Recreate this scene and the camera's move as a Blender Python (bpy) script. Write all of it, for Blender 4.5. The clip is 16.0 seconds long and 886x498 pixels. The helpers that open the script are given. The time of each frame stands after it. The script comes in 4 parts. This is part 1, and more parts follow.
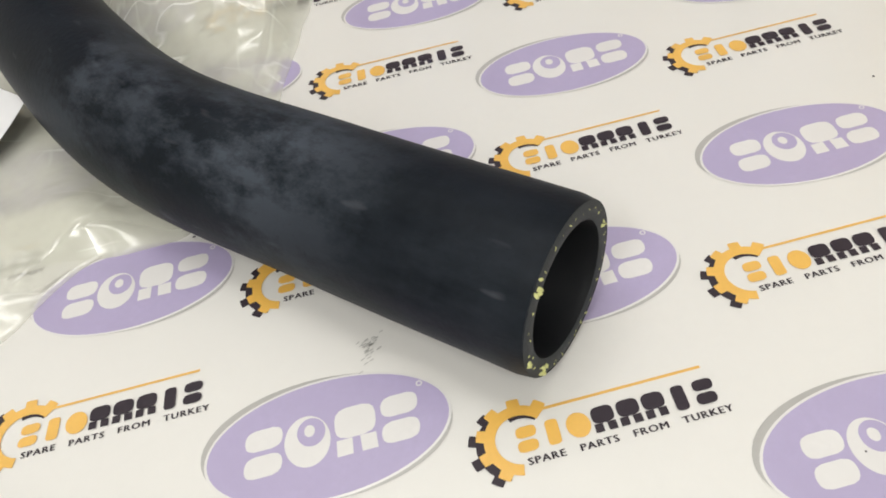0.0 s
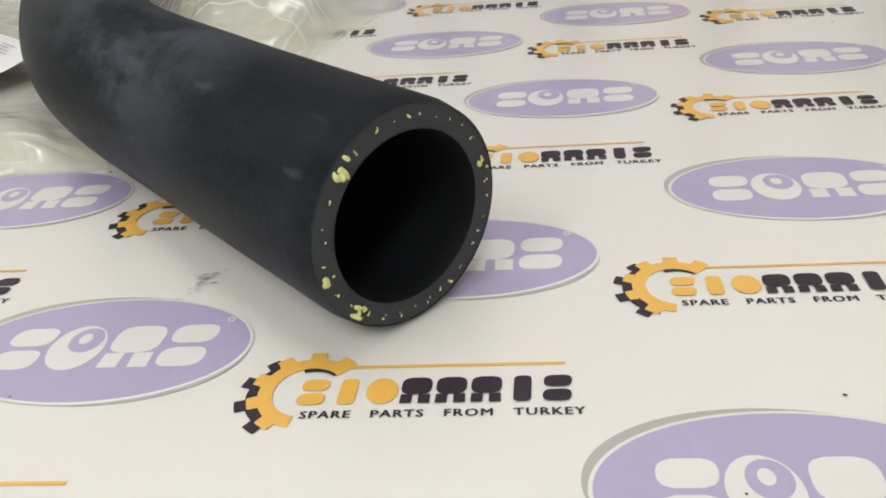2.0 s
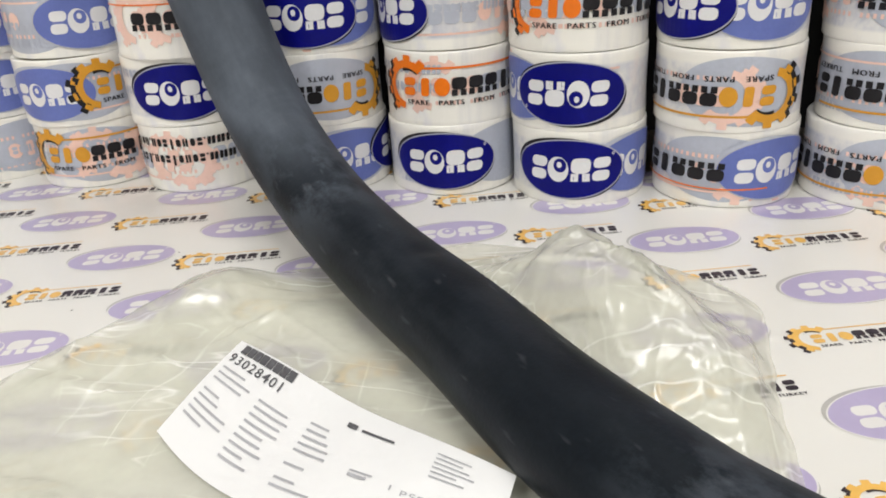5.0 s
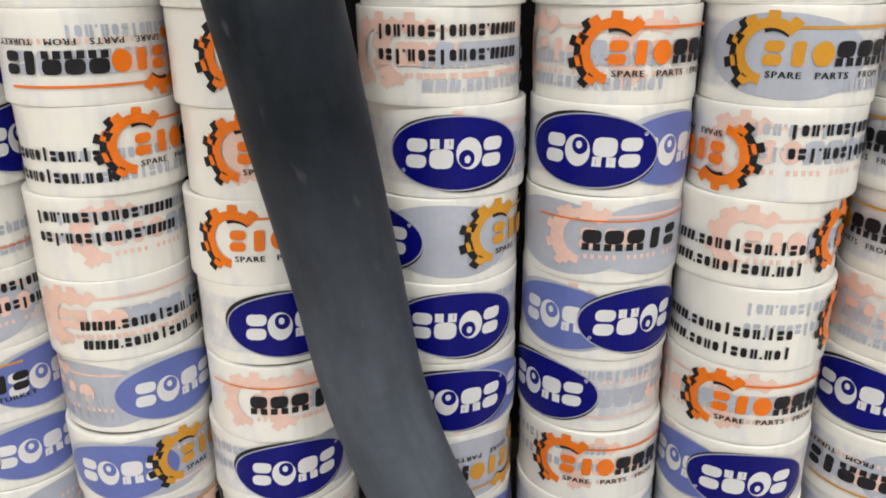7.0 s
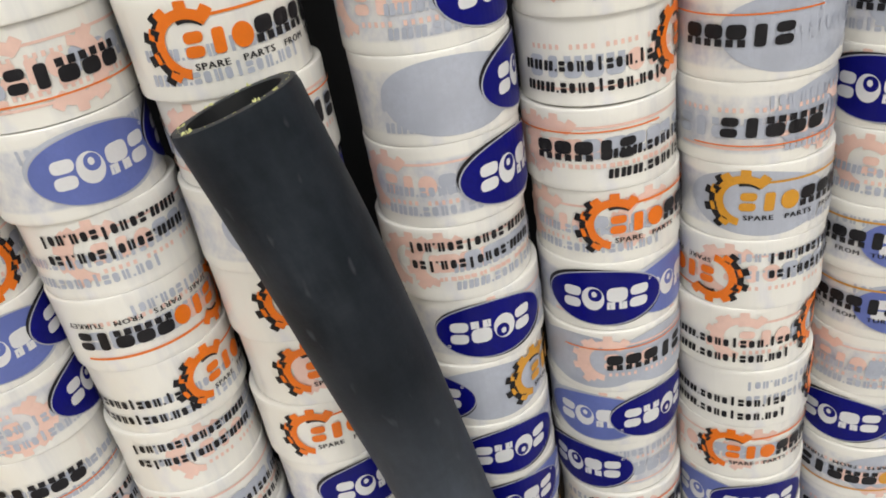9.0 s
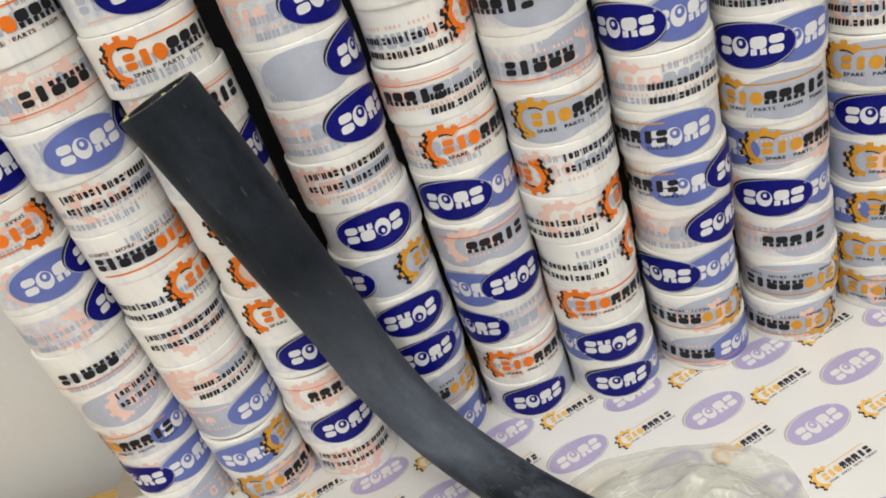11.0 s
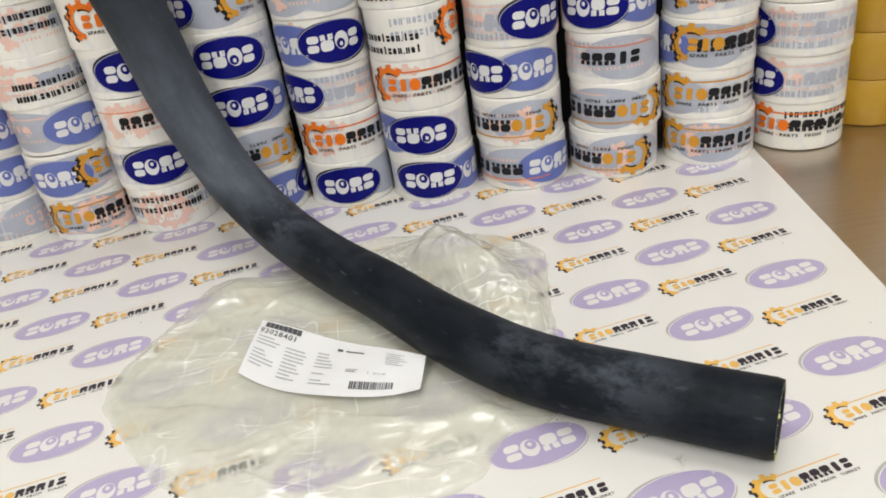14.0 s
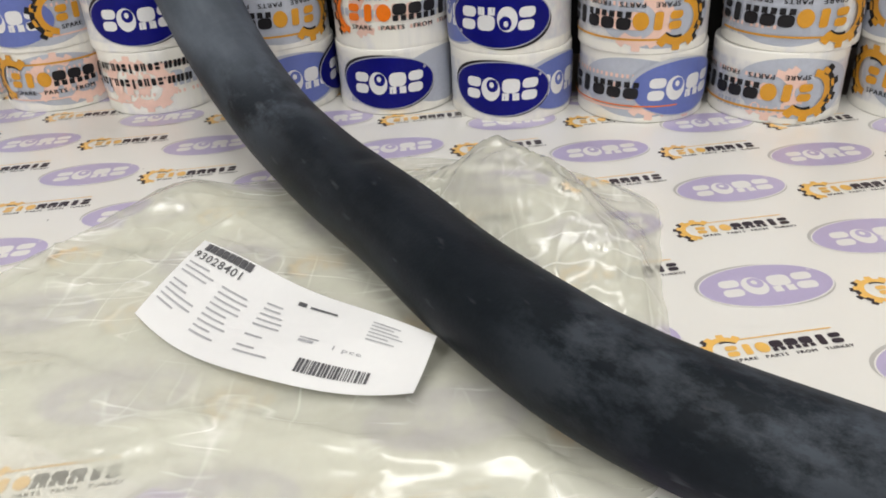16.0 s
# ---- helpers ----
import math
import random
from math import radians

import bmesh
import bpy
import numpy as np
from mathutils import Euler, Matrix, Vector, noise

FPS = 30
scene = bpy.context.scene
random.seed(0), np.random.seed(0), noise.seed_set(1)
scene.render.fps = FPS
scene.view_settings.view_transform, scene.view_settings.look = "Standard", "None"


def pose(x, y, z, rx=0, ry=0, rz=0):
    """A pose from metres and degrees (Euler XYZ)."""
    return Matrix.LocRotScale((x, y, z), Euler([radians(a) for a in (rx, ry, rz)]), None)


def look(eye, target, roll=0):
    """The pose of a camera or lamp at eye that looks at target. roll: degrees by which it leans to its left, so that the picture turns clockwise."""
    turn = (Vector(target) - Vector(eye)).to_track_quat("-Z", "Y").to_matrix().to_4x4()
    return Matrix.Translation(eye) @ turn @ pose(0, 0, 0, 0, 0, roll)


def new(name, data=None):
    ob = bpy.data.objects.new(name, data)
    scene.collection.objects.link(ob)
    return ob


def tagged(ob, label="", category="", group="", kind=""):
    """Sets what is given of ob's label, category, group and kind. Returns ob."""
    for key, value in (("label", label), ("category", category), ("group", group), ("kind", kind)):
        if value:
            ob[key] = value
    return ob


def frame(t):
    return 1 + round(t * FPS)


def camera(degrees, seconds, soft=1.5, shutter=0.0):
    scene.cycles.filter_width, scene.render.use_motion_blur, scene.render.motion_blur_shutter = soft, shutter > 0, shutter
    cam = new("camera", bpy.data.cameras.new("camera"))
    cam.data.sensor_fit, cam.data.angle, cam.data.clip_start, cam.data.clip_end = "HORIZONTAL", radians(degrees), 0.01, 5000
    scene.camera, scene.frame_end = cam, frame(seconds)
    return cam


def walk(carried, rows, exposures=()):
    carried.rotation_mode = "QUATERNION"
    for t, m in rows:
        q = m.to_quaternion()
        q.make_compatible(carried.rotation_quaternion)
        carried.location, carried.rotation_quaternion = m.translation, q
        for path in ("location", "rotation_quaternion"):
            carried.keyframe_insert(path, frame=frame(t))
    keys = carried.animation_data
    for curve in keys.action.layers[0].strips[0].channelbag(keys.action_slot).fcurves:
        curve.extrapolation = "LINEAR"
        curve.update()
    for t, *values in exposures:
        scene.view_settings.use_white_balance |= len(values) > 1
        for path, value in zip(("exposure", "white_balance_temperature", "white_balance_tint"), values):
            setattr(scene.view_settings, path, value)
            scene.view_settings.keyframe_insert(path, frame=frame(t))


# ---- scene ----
cam = camera(58.8, 16.0, soft=1.8)
PATH = [
    (0, (0.011, 0.094, 0.176), (-0.226, 1.445, -1.279), -11.8),
    (0.5, (0.038, 0.098, 0.161), (-0.219, 1.471, -1.27), -12.1),
    (1, (0.043, 0.083, 0.147), (-0.256, 1.548, -1.182), -9.6),
    (1.5, (0.057, 0.08, 0.122), (-0.354, 1.678, -1.007), -6.4),
    (2, (0.068, 0.092, 0.099), (-0.496, 1.705, -0.94), -5.0),
    (2.5, (0.073, 0.09, 0.116), (-0.597, 1.688, -0.882), -6.1),
    (3, (0.052, 0.08, 0.142), (-0.55, 1.72, -0.832), -6.5),
    (3.2, (0.037, 0.076, 0.151), (-0.503, 1.743, -0.812), -6.2),
    (5.3, (-0.197, 0.164, 0.204), (-0.48, 1.962, -0.626), -4.0),
    (5.5, (-0.215, 0.188, 0.212), (-0.479, 1.99, -0.615), -4.3),
    (6, (-0.256, 0.221, 0.256), (-0.461, 2.044, -0.542), -3.9),
    (6.5, (-0.318, 0.221, 0.298), (-0.389, 2.082, -0.43), -2.3),
    (7, (-0.363, 0.239, 0.363), (-0.271, 2.12, -0.312), -0.4),
    (7.5, (-0.397, 0.246, 0.414), (-0.27, 2.125, -0.26), -1.3),
    (8, (-0.409, 0.268, 0.477), (-0.239, 2.118, -0.266), -3.8),
    (8.2, (-0.411, 0.278, 0.495), (-0.22, 2.103, -0.301), -5.2),
    (10.3, (-0.358, 0.151, 0.595), (-0.207, 1.811, -0.509), -16.8),
    (10.5, (-0.338, 0.123, 0.597), (-0.208, 1.796, -0.49), -17.6),
    (11, (-0.298, 0.048, 0.592), (-0.267, 1.755, -0.449), -19.8),
    (11.5, (-0.257, -0.022, 0.573), (-0.275, 1.69, -0.461), -20.9),
    (12, (-0.232, -0.072, 0.554), (-0.248, 1.653, -0.457), -20.8),
    (12.5, (-0.218, -0.103, 0.514), (-0.234, 1.626, -0.491), -19.2),
    (13, (-0.2, -0.119, 0.462), (-0.187, 1.602, -0.557), -15.5),
    (13.5, (-0.176, -0.123, 0.41), (-0.157, 1.612, -0.583), -11.5),
    (14, (-0.152, -0.113, 0.35), (-0.172, 1.636, -0.619), -9.0),
    (14.5, (-0.119, -0.091, 0.307), (-0.174, 1.657, -0.664), -7.2),
    (15, (-0.093, -0.05, 0.263), (-0.175, 1.681, -0.736), -6.1),
    (15.5, (-0.101, 0.012, 0.226), (-0.205, 1.726, -0.799), -4.5),
    (16, (-0.145, 0.081, 0.207), (-0.354, 1.801, -0.791), -3.3),
]
EXPOSURE = [(0, -0.03), (1.5, -0.10), (3.2, 0.05), (5.3, 0.18), (6.5, 0.20), (8.2, 0.11), (11, 0.06), (12.5, 0.04), (13.5, 0.04), (14.5, -0.02), (16, 0.04)]
walk(cam, [(t, look(eye, target, roll)) for t, eye, target, roll in PATH], EXPOSURE)

# ---------------------------------------------------------------- sizes of the place, in metres
LAMP_A, LAMP_B, LAMP_Z = 30.0, 16.0, 2.36
OVAL_W, OVAL_H, GEAR_W = 0.0645, 0.0345, 0.0660
LAT_O, LAT_U, LAT_V = Vector((0.0352, 0.4524)), Vector((0.0681, -0.0043)), Vector((0.0034, 0.0525))
ROW_SHIFT, GEAR_OFF, PRINT_TURN = 0.0030, Vector((0.0018, 0.0044)), 13.5
OVAL_OFF, HATCH = Vector((0.0008, 0.0006)), (-0.038, 0.222)
# middle of the camera's positions, towards which the roll prints are turned
VIEW_X, VIEW_Y = -0.24, 0.1
YEL = (0.318, 0.685)
HOSE_R, HOSE_R_TOP, BORE_RATIO = 0.0238, 0.0315, 0.755
HOSE = [(0.0177, 0.2179, 0.0243), (-0.0455, 0.2558, 0.0240), (-0.1097, 0.2956, 0.0256), (-0.1617, 0.3505, 0.0264), (-0.2079, 0.4136, 0.0277), (-0.2574, 0.4755, 0.0304), (-0.3045, 0.5362, 0.0412), (-0.3492, 0.5877, 0.0766), (-0.3792, 0.6120, 0.141), (-0.3943, 0.6130, 0.2181), (-0.4082, 0.6050, 0.2957), (-0.4238, 0.6050, 0.3729), (-0.4423, 0.6130, 0.4478)]
TALC_SPOTS = [((-0.060, 0.266, 0.047), 0.056, 0.38), ((-0.115, 0.300, 0.046), 0.050, 0.28), ((-0.295, 0.520, 0.050), 0.060, 0.40)]
DENTS = [((-0.061, 0.255, 0.047), 0.0065, 0.0016), ((-0.227, 0.440, 0.050), 0.0060, 0.0018), ((-0.120, 0.318, 0.048), 0.010, 0.0010)]
BAG_MID = (-0.240, 0.385)
MILKY_RIM = [(-0.330, 0.508), (-0.362, 0.500), (-0.374, 0.455), (-0.412, 0.405), (-0.420, 0.360), (-0.395, 0.318), (-0.340, 0.290), (-0.275, 0.268), (-0.200, 0.258), (-0.145, 0.262), (-0.100, 0.276), (-0.088, 0.335), (-0.088, 0.400), (-0.090, 0.450), (-0.112, 0.492), (-0.155, 0.526), (-0.215, 0.535), (-0.270, 0.515)]
CLEAR_RIM = [(-0.335, 0.515), (-0.372, 0.512), (-0.388, 0.470), (-0.418, 0.412), (-0.424, 0.355), (-0.388, 0.300), (-0.352, 0.258), (-0.286, 0.232), (-0.205, 0.222), (-0.160, 0.226), (-0.128, 0.268), (-0.098, 0.280), (-0.084, 0.335), (-0.082, 0.400), (-0.072, 0.460), (-0.080, 0.502), (-0.115, 0.528), (-0.160, 0.545), (-0.215, 0.556), (-0.252, 0.545), (-0.290, 0.528)]
PUFF, PUFF_TALL = (-0.146, 0.448), 0.050
LABEL_TOP = (-0.310, 0.422, 0.014), (-0.2475, 0.381, 0.013), (-0.181, 0.340, 0.015)
LABEL_FOOT = (-0.321, 0.360, 0.011), (-0.257, 0.318, 0.011), (-0.187, 0.308, 0.013)
BOX_AT = (-0.962, 0.50, -0.012, 0, 0, -5)

# ---------------------------------------------------------------- light
world = bpy.data.worlds.new("world")
scene.world = world
world.use_nodes = True
world.node_tree.nodes["Background"].inputs["Color"].default_value = (0.8, 0.86, 1.0, 1)
world.node_tree.nodes["Background"].inputs["Strength"].default_value = 0.3


def tube_light(x, y, z, sx, sy, watts):
    lamp = bpy.data.lights.new("ceiling_lamp", "AREA")
    lamp.shape, lamp.size, lamp.size_y = "RECTANGLE", sx, sy
    lamp.energy, lamp.color = watts, (1.0, 0.985, 0.95)
    ob = new("ceiling_lamp", lamp)
    ob.matrix_world = pose(x, y, z)
    return ob


tube_light(-0.95, -1.65, LAMP_Z, 0.35, 1.2, LAMP_A)
tube_light(0.55, -1.65, LAMP_Z, 0.35, 1.2, LAMP_A)
tube_light(-0.2, 0.42, LAMP_Z, 1.4, 0.35, LAMP_B)


# ---------------------------------------------------------------- materials
def nodes_of(name):
    m = bpy.data.materials.new(name)
    m.use_nodes = True
    nt = m.node_tree
    return m, nt, nt.nodes["Principled BSDF"]


def noise_node(nt, scale, detail=4.0, rough=0.6, stretch=(1, 1, 1), coords="Object"):
    tc = nt.nodes.new("ShaderNodeTexCoord")
    mp = nt.nodes.new("ShaderNodeMapping")
    mp.inputs["Scale"].default_value = stretch
    nz = nt.nodes.new("ShaderNodeTexNoise")
    nz.inputs["Scale"].default_value, nz.inputs["Detail"].default_value, nz.inputs["Roughness"].default_value = scale, detail, rough
    nt.links.new(tc.outputs[coords], mp.inputs["Vector"])
    nt.links.new(mp.outputs["Vector"], nz.inputs["Vector"])
    return nz.outputs["Fac"]


def ramp(nt, fac, stops):
    r = nt.nodes.new("ShaderNodeValToRGB")
    e = r.color_ramp.elements
    while len(e) < len(stops):
        e.new(0.5)
    for k, (p, c) in enumerate(stops):
        e[k].position, e[k].color = p, (*c, 1)
    nt.links.new(fac, r.inputs["Fac"])
    return r.outputs["Color"]


def mix(nt, fac, a, b):
    m = nt.nodes.new("ShaderNodeMix")
    m.data_type = "RGBA"
    for k, v in ((0, fac), (6, a), (7, b)):
        if isinstance(v, (int, float)):
            m.inputs[k].default_value = v
        elif isinstance(v, tuple):
            m.inputs[k].default_value = (*v, 1)
        else:
            nt.links.new(v, m.inputs[k])
    return m.outputs[2]


def bump(nt, bsdf, fac, strength, distance):
    b = nt.nodes.new("ShaderNodeBump")
    b.inputs["Strength"].default_value, b.inputs["Distance"].default_value = strength, distance
    nt.links.new(fac, b.inputs["Height"])
    nt.links.new(b.outputs["Normal"], bsdf.inputs["Normal"])


def surface(name, colour, rough=0.5, metal=0.0, vary=0.08, scale=40.0, relief=0.0, coat=0.0, stretch=(1, 1, 1), grain=None, spec=0.5, coat_rough=0.12):
    """A painted, printed or plain surface with grain at two scales."""
    m, nt, b = nodes_of(name)
    n1 = noise_node(nt, scale, 5, 0.6, stretch)
    n2 = noise_node(nt, (grain or scale * 9), 3, 0.6, stretch)
    lo = tuple(c * (1 - vary) for c in colour)
    hi = tuple(min(1, c * (1 + vary)) for c in colour)
    c1 = ramp(nt, n1, [(0.3, lo), (0.7, hi)])
    c2 = mix(nt, ramp(nt, n2, [(0.35, (0, 0, 0)), (0.75, (1, 1, 1))]), c1, tuple(c * (1 - 0.5 * vary) for c in colour))
    nt.links.new(c2, b.inputs["Base Color"])
    b.inputs["Roughness"].default_value, b.inputs["Metallic"].default_value = rough, metal
    b.inputs["Coat Weight"].default_value, b.inputs["Coat Roughness"].default_value = coat, coat_rough
    b.inputs["Specular IOR Level"].default_value = spec
    if relief:
        bump(nt, b, n2, 0.4, relief)
    return m


def tape_material(name, inked_through):
    """Cream tape wound in clear layers: streaks along the roll's height, ink of deeper layers showing in a band between the bare edges."""
    m, nt, b = nodes_of(name)
    streak = noise_node(nt, 60, 4, 0.6, (1, 1, 0.10))
    cloud = noise_node(nt, 24, 4, 0.6, (1, 1, 0.7))
    blots = noise_node(nt, 75, 3, 0.65, (1, 1, 0.8))
    info = nt.nodes.new("ShaderNodeObjectInfo")
    tone = ramp(nt, info.outputs["Random"], [(0.0, (0.87, 0.845, 0.78)), (0.5, (0.88, 0.865, 0.82)), (1.0, (0.87, 0.86, 0.83))])
    inked = ramp(nt, cloud, [(0.30, (0.70, 0.70, 0.78)), (0.45, (0.87, 0.85, 0.80)), (0.60, (0.87, 0.85, 0.80)), (0.74, (0.84, 0.72, 0.68))])
    col = mix(nt, 0.72, tone, inked)
    col = mix(nt, ramp(nt, streak, [(0.50, (0, 0, 0)), (0.70, (0.60, 0.60, 0.60))]), col, (0.68, 0.68, 0.70))
    if inked_through:
        tc = nt.nodes.new("ShaderNodeTexCoord")
        xyz = nt.nodes.new("ShaderNodeSeparateXYZ")
        nt.links.new(tc.outputs["Object"], xyz.inputs[0])
        up = nt.nodes.new("ShaderNodeMath")
        up.operation = "MULTIPLY"
        up.inputs[1].default_value = 20.0
        nt.links.new(xyz.outputs["Z"], up.inputs[0])
        band = ramp(nt, up.outputs[0], [(0.13, (0,) * 3), (0.17, (1,) * 3), (0.80, (1,) * 3), (0.85, (0,) * 3)])
        depth = ramp(nt, blots, [(0.34, (0.20,) * 3), (0.60, (0.85,) * 3)])
        shown = mix(nt, band, (0, 0, 0), depth)
        ink = ramp(nt, cloud, [(0.36, (0.42, 0.45, 0.58)), (0.56, (0.58, 0.59, 0.66)), (0.72, (0.70, 0.60, 0.62))])
        col = mix(nt, shown, col, ink)
    nt.links.new(col, b.inputs["Base Color"])
    b.inputs["Roughness"].default_value, b.inputs["Coat Weight"].default_value, b.inputs["Coat Roughness"].default_value = 0.30, 0.35, 0.10
    bump(nt, b, streak, 0.5, 0.0016)
    return m


def rubber():
    """Blue-black rubber, wiped with talc along its length: soft patches, faint streaks, short scuffs; the bend's sheen
    is painted in.
    """
    m, nt, b = nodes_of("talced_black_rubber")
    big = noise_node(nt, 9, 3, 0.5, (0.7, 1.6, 1), "UV")
    cloud = noise_node(nt, 30, 5, 0.6, (0.6, 1.3, 1), "UV")
    streak = noise_node(nt, 55, 4, 0.6, (0.5, 1.6, 1), "UV")
    round_wipe = noise_node(nt, 95, 4, 0.6, (1.5, 0.35, 1), "UV")
    scuff = noise_node(nt, 85, 2, 0.5, (0.55, 1.9, 1), "UV")
    fine = noise_node(nt, 480, 3, 0.6)
    base = ramp(nt, fine, [(0.3, (0.0012, 0.0030, 0.0056)), (0.7, (0.0028, 0.0052, 0.0088))])
    smear = mix(nt, 0.45, ramp(nt, cloud, [(0.40, (0, 0, 0)), (0.70, (1, 1, 1))]), ramp(nt, streak, [(0.40, (0, 0, 0)), (0.72, (1, 1, 1))]))
    smear = mix(nt, 0.12, smear, ramp(nt, round_wipe, [(0.45, (0, 0, 0)), (0.72, (1, 1, 1))]))
    patches = mix(nt, ramp(nt, big, [(0.40, (0.03,) * 3), (0.64, (0.22,) * 3)]), (0, 0, 0), smear)
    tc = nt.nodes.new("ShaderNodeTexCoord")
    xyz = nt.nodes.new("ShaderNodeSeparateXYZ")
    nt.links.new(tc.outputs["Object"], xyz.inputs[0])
    # pale grey over the rising bend: some talc, plus its sheen painted in
    talc_and_sheen = ramp(nt, xyz.outputs["Z"], [(0.050, (0.02,) * 3), (0.080, (0.95,) * 3), (0.18, (0.75,) * 3), (0.30, (0.10,) * 3)])
    haze = mix(nt, talc_and_sheen, patches, mix(nt, 0.55, smear, (0.95, 0.95, 0.95)))
    brush = ramp(nt, noise_node(nt, 26, 7, 0.72, (0.8, 1.2, 1), "UV"), [(0.44, (0.06,) * 3), (0.57, (0.95,) * 3)])
    # talc also lies in cloudy spots on the upper side of the lying part
    for spot, size, most in TALC_SPOTS:
        far = nt.nodes.new("ShaderNodeVectorMath")
        far.operation = "DISTANCE"
        far.inputs[1].default_value = spot
        nt.links.new(tc.outputs["Object"], far.inputs[0])
        rel = nt.nodes.new("ShaderNodeMath")
        rel.operation = "DIVIDE"
        rel.inputs[1].default_value = size
        nt.links.new(far.outputs["Value"], rel.inputs[0])
        here = ramp(nt, rel.outputs[0], [(0.25, (most,) * 3), (1.0, (0, 0, 0))])
        haze = mix(nt, here, haze, brush)
    greyed = mix(nt, haze, base, (0.130, 0.150, 0.186))
    nt.links.new(mix(nt, ramp(nt, scuff, [(0.66, (0, 0, 0)), (0.78, (0.45, 0.45, 0.45))]), greyed, (0.10, 0.108, 0.125)), b.inputs["Base Color"])
    nt.links.new(ramp(nt, haze, [(0.0, (0.46,) * 3), (1.0, (0.75,) * 3)]), b.inputs["Roughness"])
    b.inputs["Specular IOR Level"].default_value = 0.12
    bump(nt, b, fine, 0.25, 0.0004)
    return m


def film(name, low, span):
    """Thin milky polythene: part see-through, part cloudy, with gloss and painted glints on its creases."""
    m, nt, b = nodes_of(name)
    nt.nodes.remove(b)
    out = nt.nodes["Material Output"]
    tr = nt.nodes.new("ShaderNodeBsdfTransparent")
    tr.inputs["Color"].default_value = (0.985, 0.98, 0.955, 1)
    gl = nt.nodes.new("ShaderNodeBsdfGlossy")
    gl.inputs["Roughness"].default_value = 0.17
    di = nt.nodes.new("ShaderNodeBsdfDiffuse")
    tl = nt.nodes.new("ShaderNodeBsdfTranslucent")
    di.inputs["Color"].default_value = tl.inputs["Color"].default_value = (0.665, 0.668, 0.595, 1)
    fr = nt.nodes.new("ShaderNodeFresnel")
    fr.inputs["IOR"].default_value = 1.22
    cloud = noise_node(nt, 20, 4, 0.6)
    veil = nt.nodes.new("ShaderNodeMath")
    veil.operation, veil.use_clamp = "MULTIPLY_ADD", True
    veil.inputs[1].default_value, veil.inputs[2].default_value = span, low
    nt.links.new(cloud, veil.inputs[0])
    s0, s1, s2 = (nt.nodes.new("ShaderNodeMixShader") for _ in range(3))
    s0.inputs["Fac"].default_value = 0.25
    nt.links.new(di.outputs[0], s0.inputs[1])
    nt.links.new(tl.outputs[0], s0.inputs[2])
    nt.links.new(veil.outputs[0], s1.inputs["Fac"])
    nt.links.new(tr.outputs[0], s1.inputs[1])
    nt.links.new(s0.outputs[0], s1.inputs[2])
    # highlights along sharp creases, painted as thin white lines
    where = ramp(nt, noise_node(nt, 16, 2, 0.5), [(0.50, (0, 0, 0)), (0.66, (1, 1, 1))])
    lines = []
    for scale, stretch, wide in ((15, (0.35, 1.5, 0.8), 0.012), (24, (1.5, 0.4, 0.8), 0.016), (42, (0.4, 1.5, 1.0), 0.022)):
        lines.append(ramp(nt, noise_node(nt, scale, 1.5, 0.45, stretch), [(0.5 - wide, (0, 0, 0)), (0.5, (1, 1, 1)), (0.5 + wide, (0, 0, 0))]))
    white = mix(nt, where, (0, 0, 0), mix(nt, 0.5, mix(nt, 0.5, lines[0], lines[1]), lines[2]))
    fold = nt.nodes.new("ShaderNodeMath")
    fold.operation, fold.use_clamp = "MULTIPLY", True
    fold.inputs[1].default_value = 1.25
    nt.links.new(white, fold.inputs[0])
    pale = nt.nodes.new("ShaderNodeBsdfDiffuse")
    pale.inputs["Color"].default_value = (0.93, 0.93, 0.91, 1)
    s3 = nt.nodes.new("ShaderNodeMixShader")
    nt.links.new(fold.outputs[0], s3.inputs["Fac"])
    nt.links.new(s1.outputs[0], s3.inputs[1])
    nt.links.new(pale.outputs[0], s3.inputs[2])
    shine = nt.nodes.new("ShaderNodeMath")
    shine.operation = "MAXIMUM"
    shine.inputs[1].default_value = 0.055
    nt.links.new(fr.outputs[0], shine.inputs[0])
    nt.links.new(shine.outputs[0], s2.inputs["Fac"])
    nt.links.new(s3.outputs[0], s2.inputs[1])
    nt.links.new(gl.outputs[0], s2.inputs[2])
    nt.links.new(s2.outputs[0], out.inputs["Surface"])
    bp = nt.nodes.new("ShaderNodeBump")
    bp.inputs["Strength"].default_value, bp.inputs["Distance"].default_value = 1.0, 0.013
    creases = noise_node(nt, 13, 3, 0.5, (1.0, 0.45, 1.0))
    creases.node.noise_type = "RIDGED_MULTIFRACTAL"
    crinkle = noise_node(nt, 30, 2, 0.5, (0.7, 1.7, 1.0))
    crinkle.node.noise_type = "RIDGED_MULTIFRACTAL"
    both = nt.nodes.new("ShaderNodeMath")
    both.operation = "MULTIPLY_ADD"
    both.inputs[1].default_value = 0.60
    nt.links.new(crinkle, both.inputs[0])
    nt.links.new(creases, both.inputs[2])
    nt.links.new(both.outputs[0], bp.inputs["Height"])
    nt.links.new(bp.outputs["Normal"], gl.inputs["Normal"])
    return m


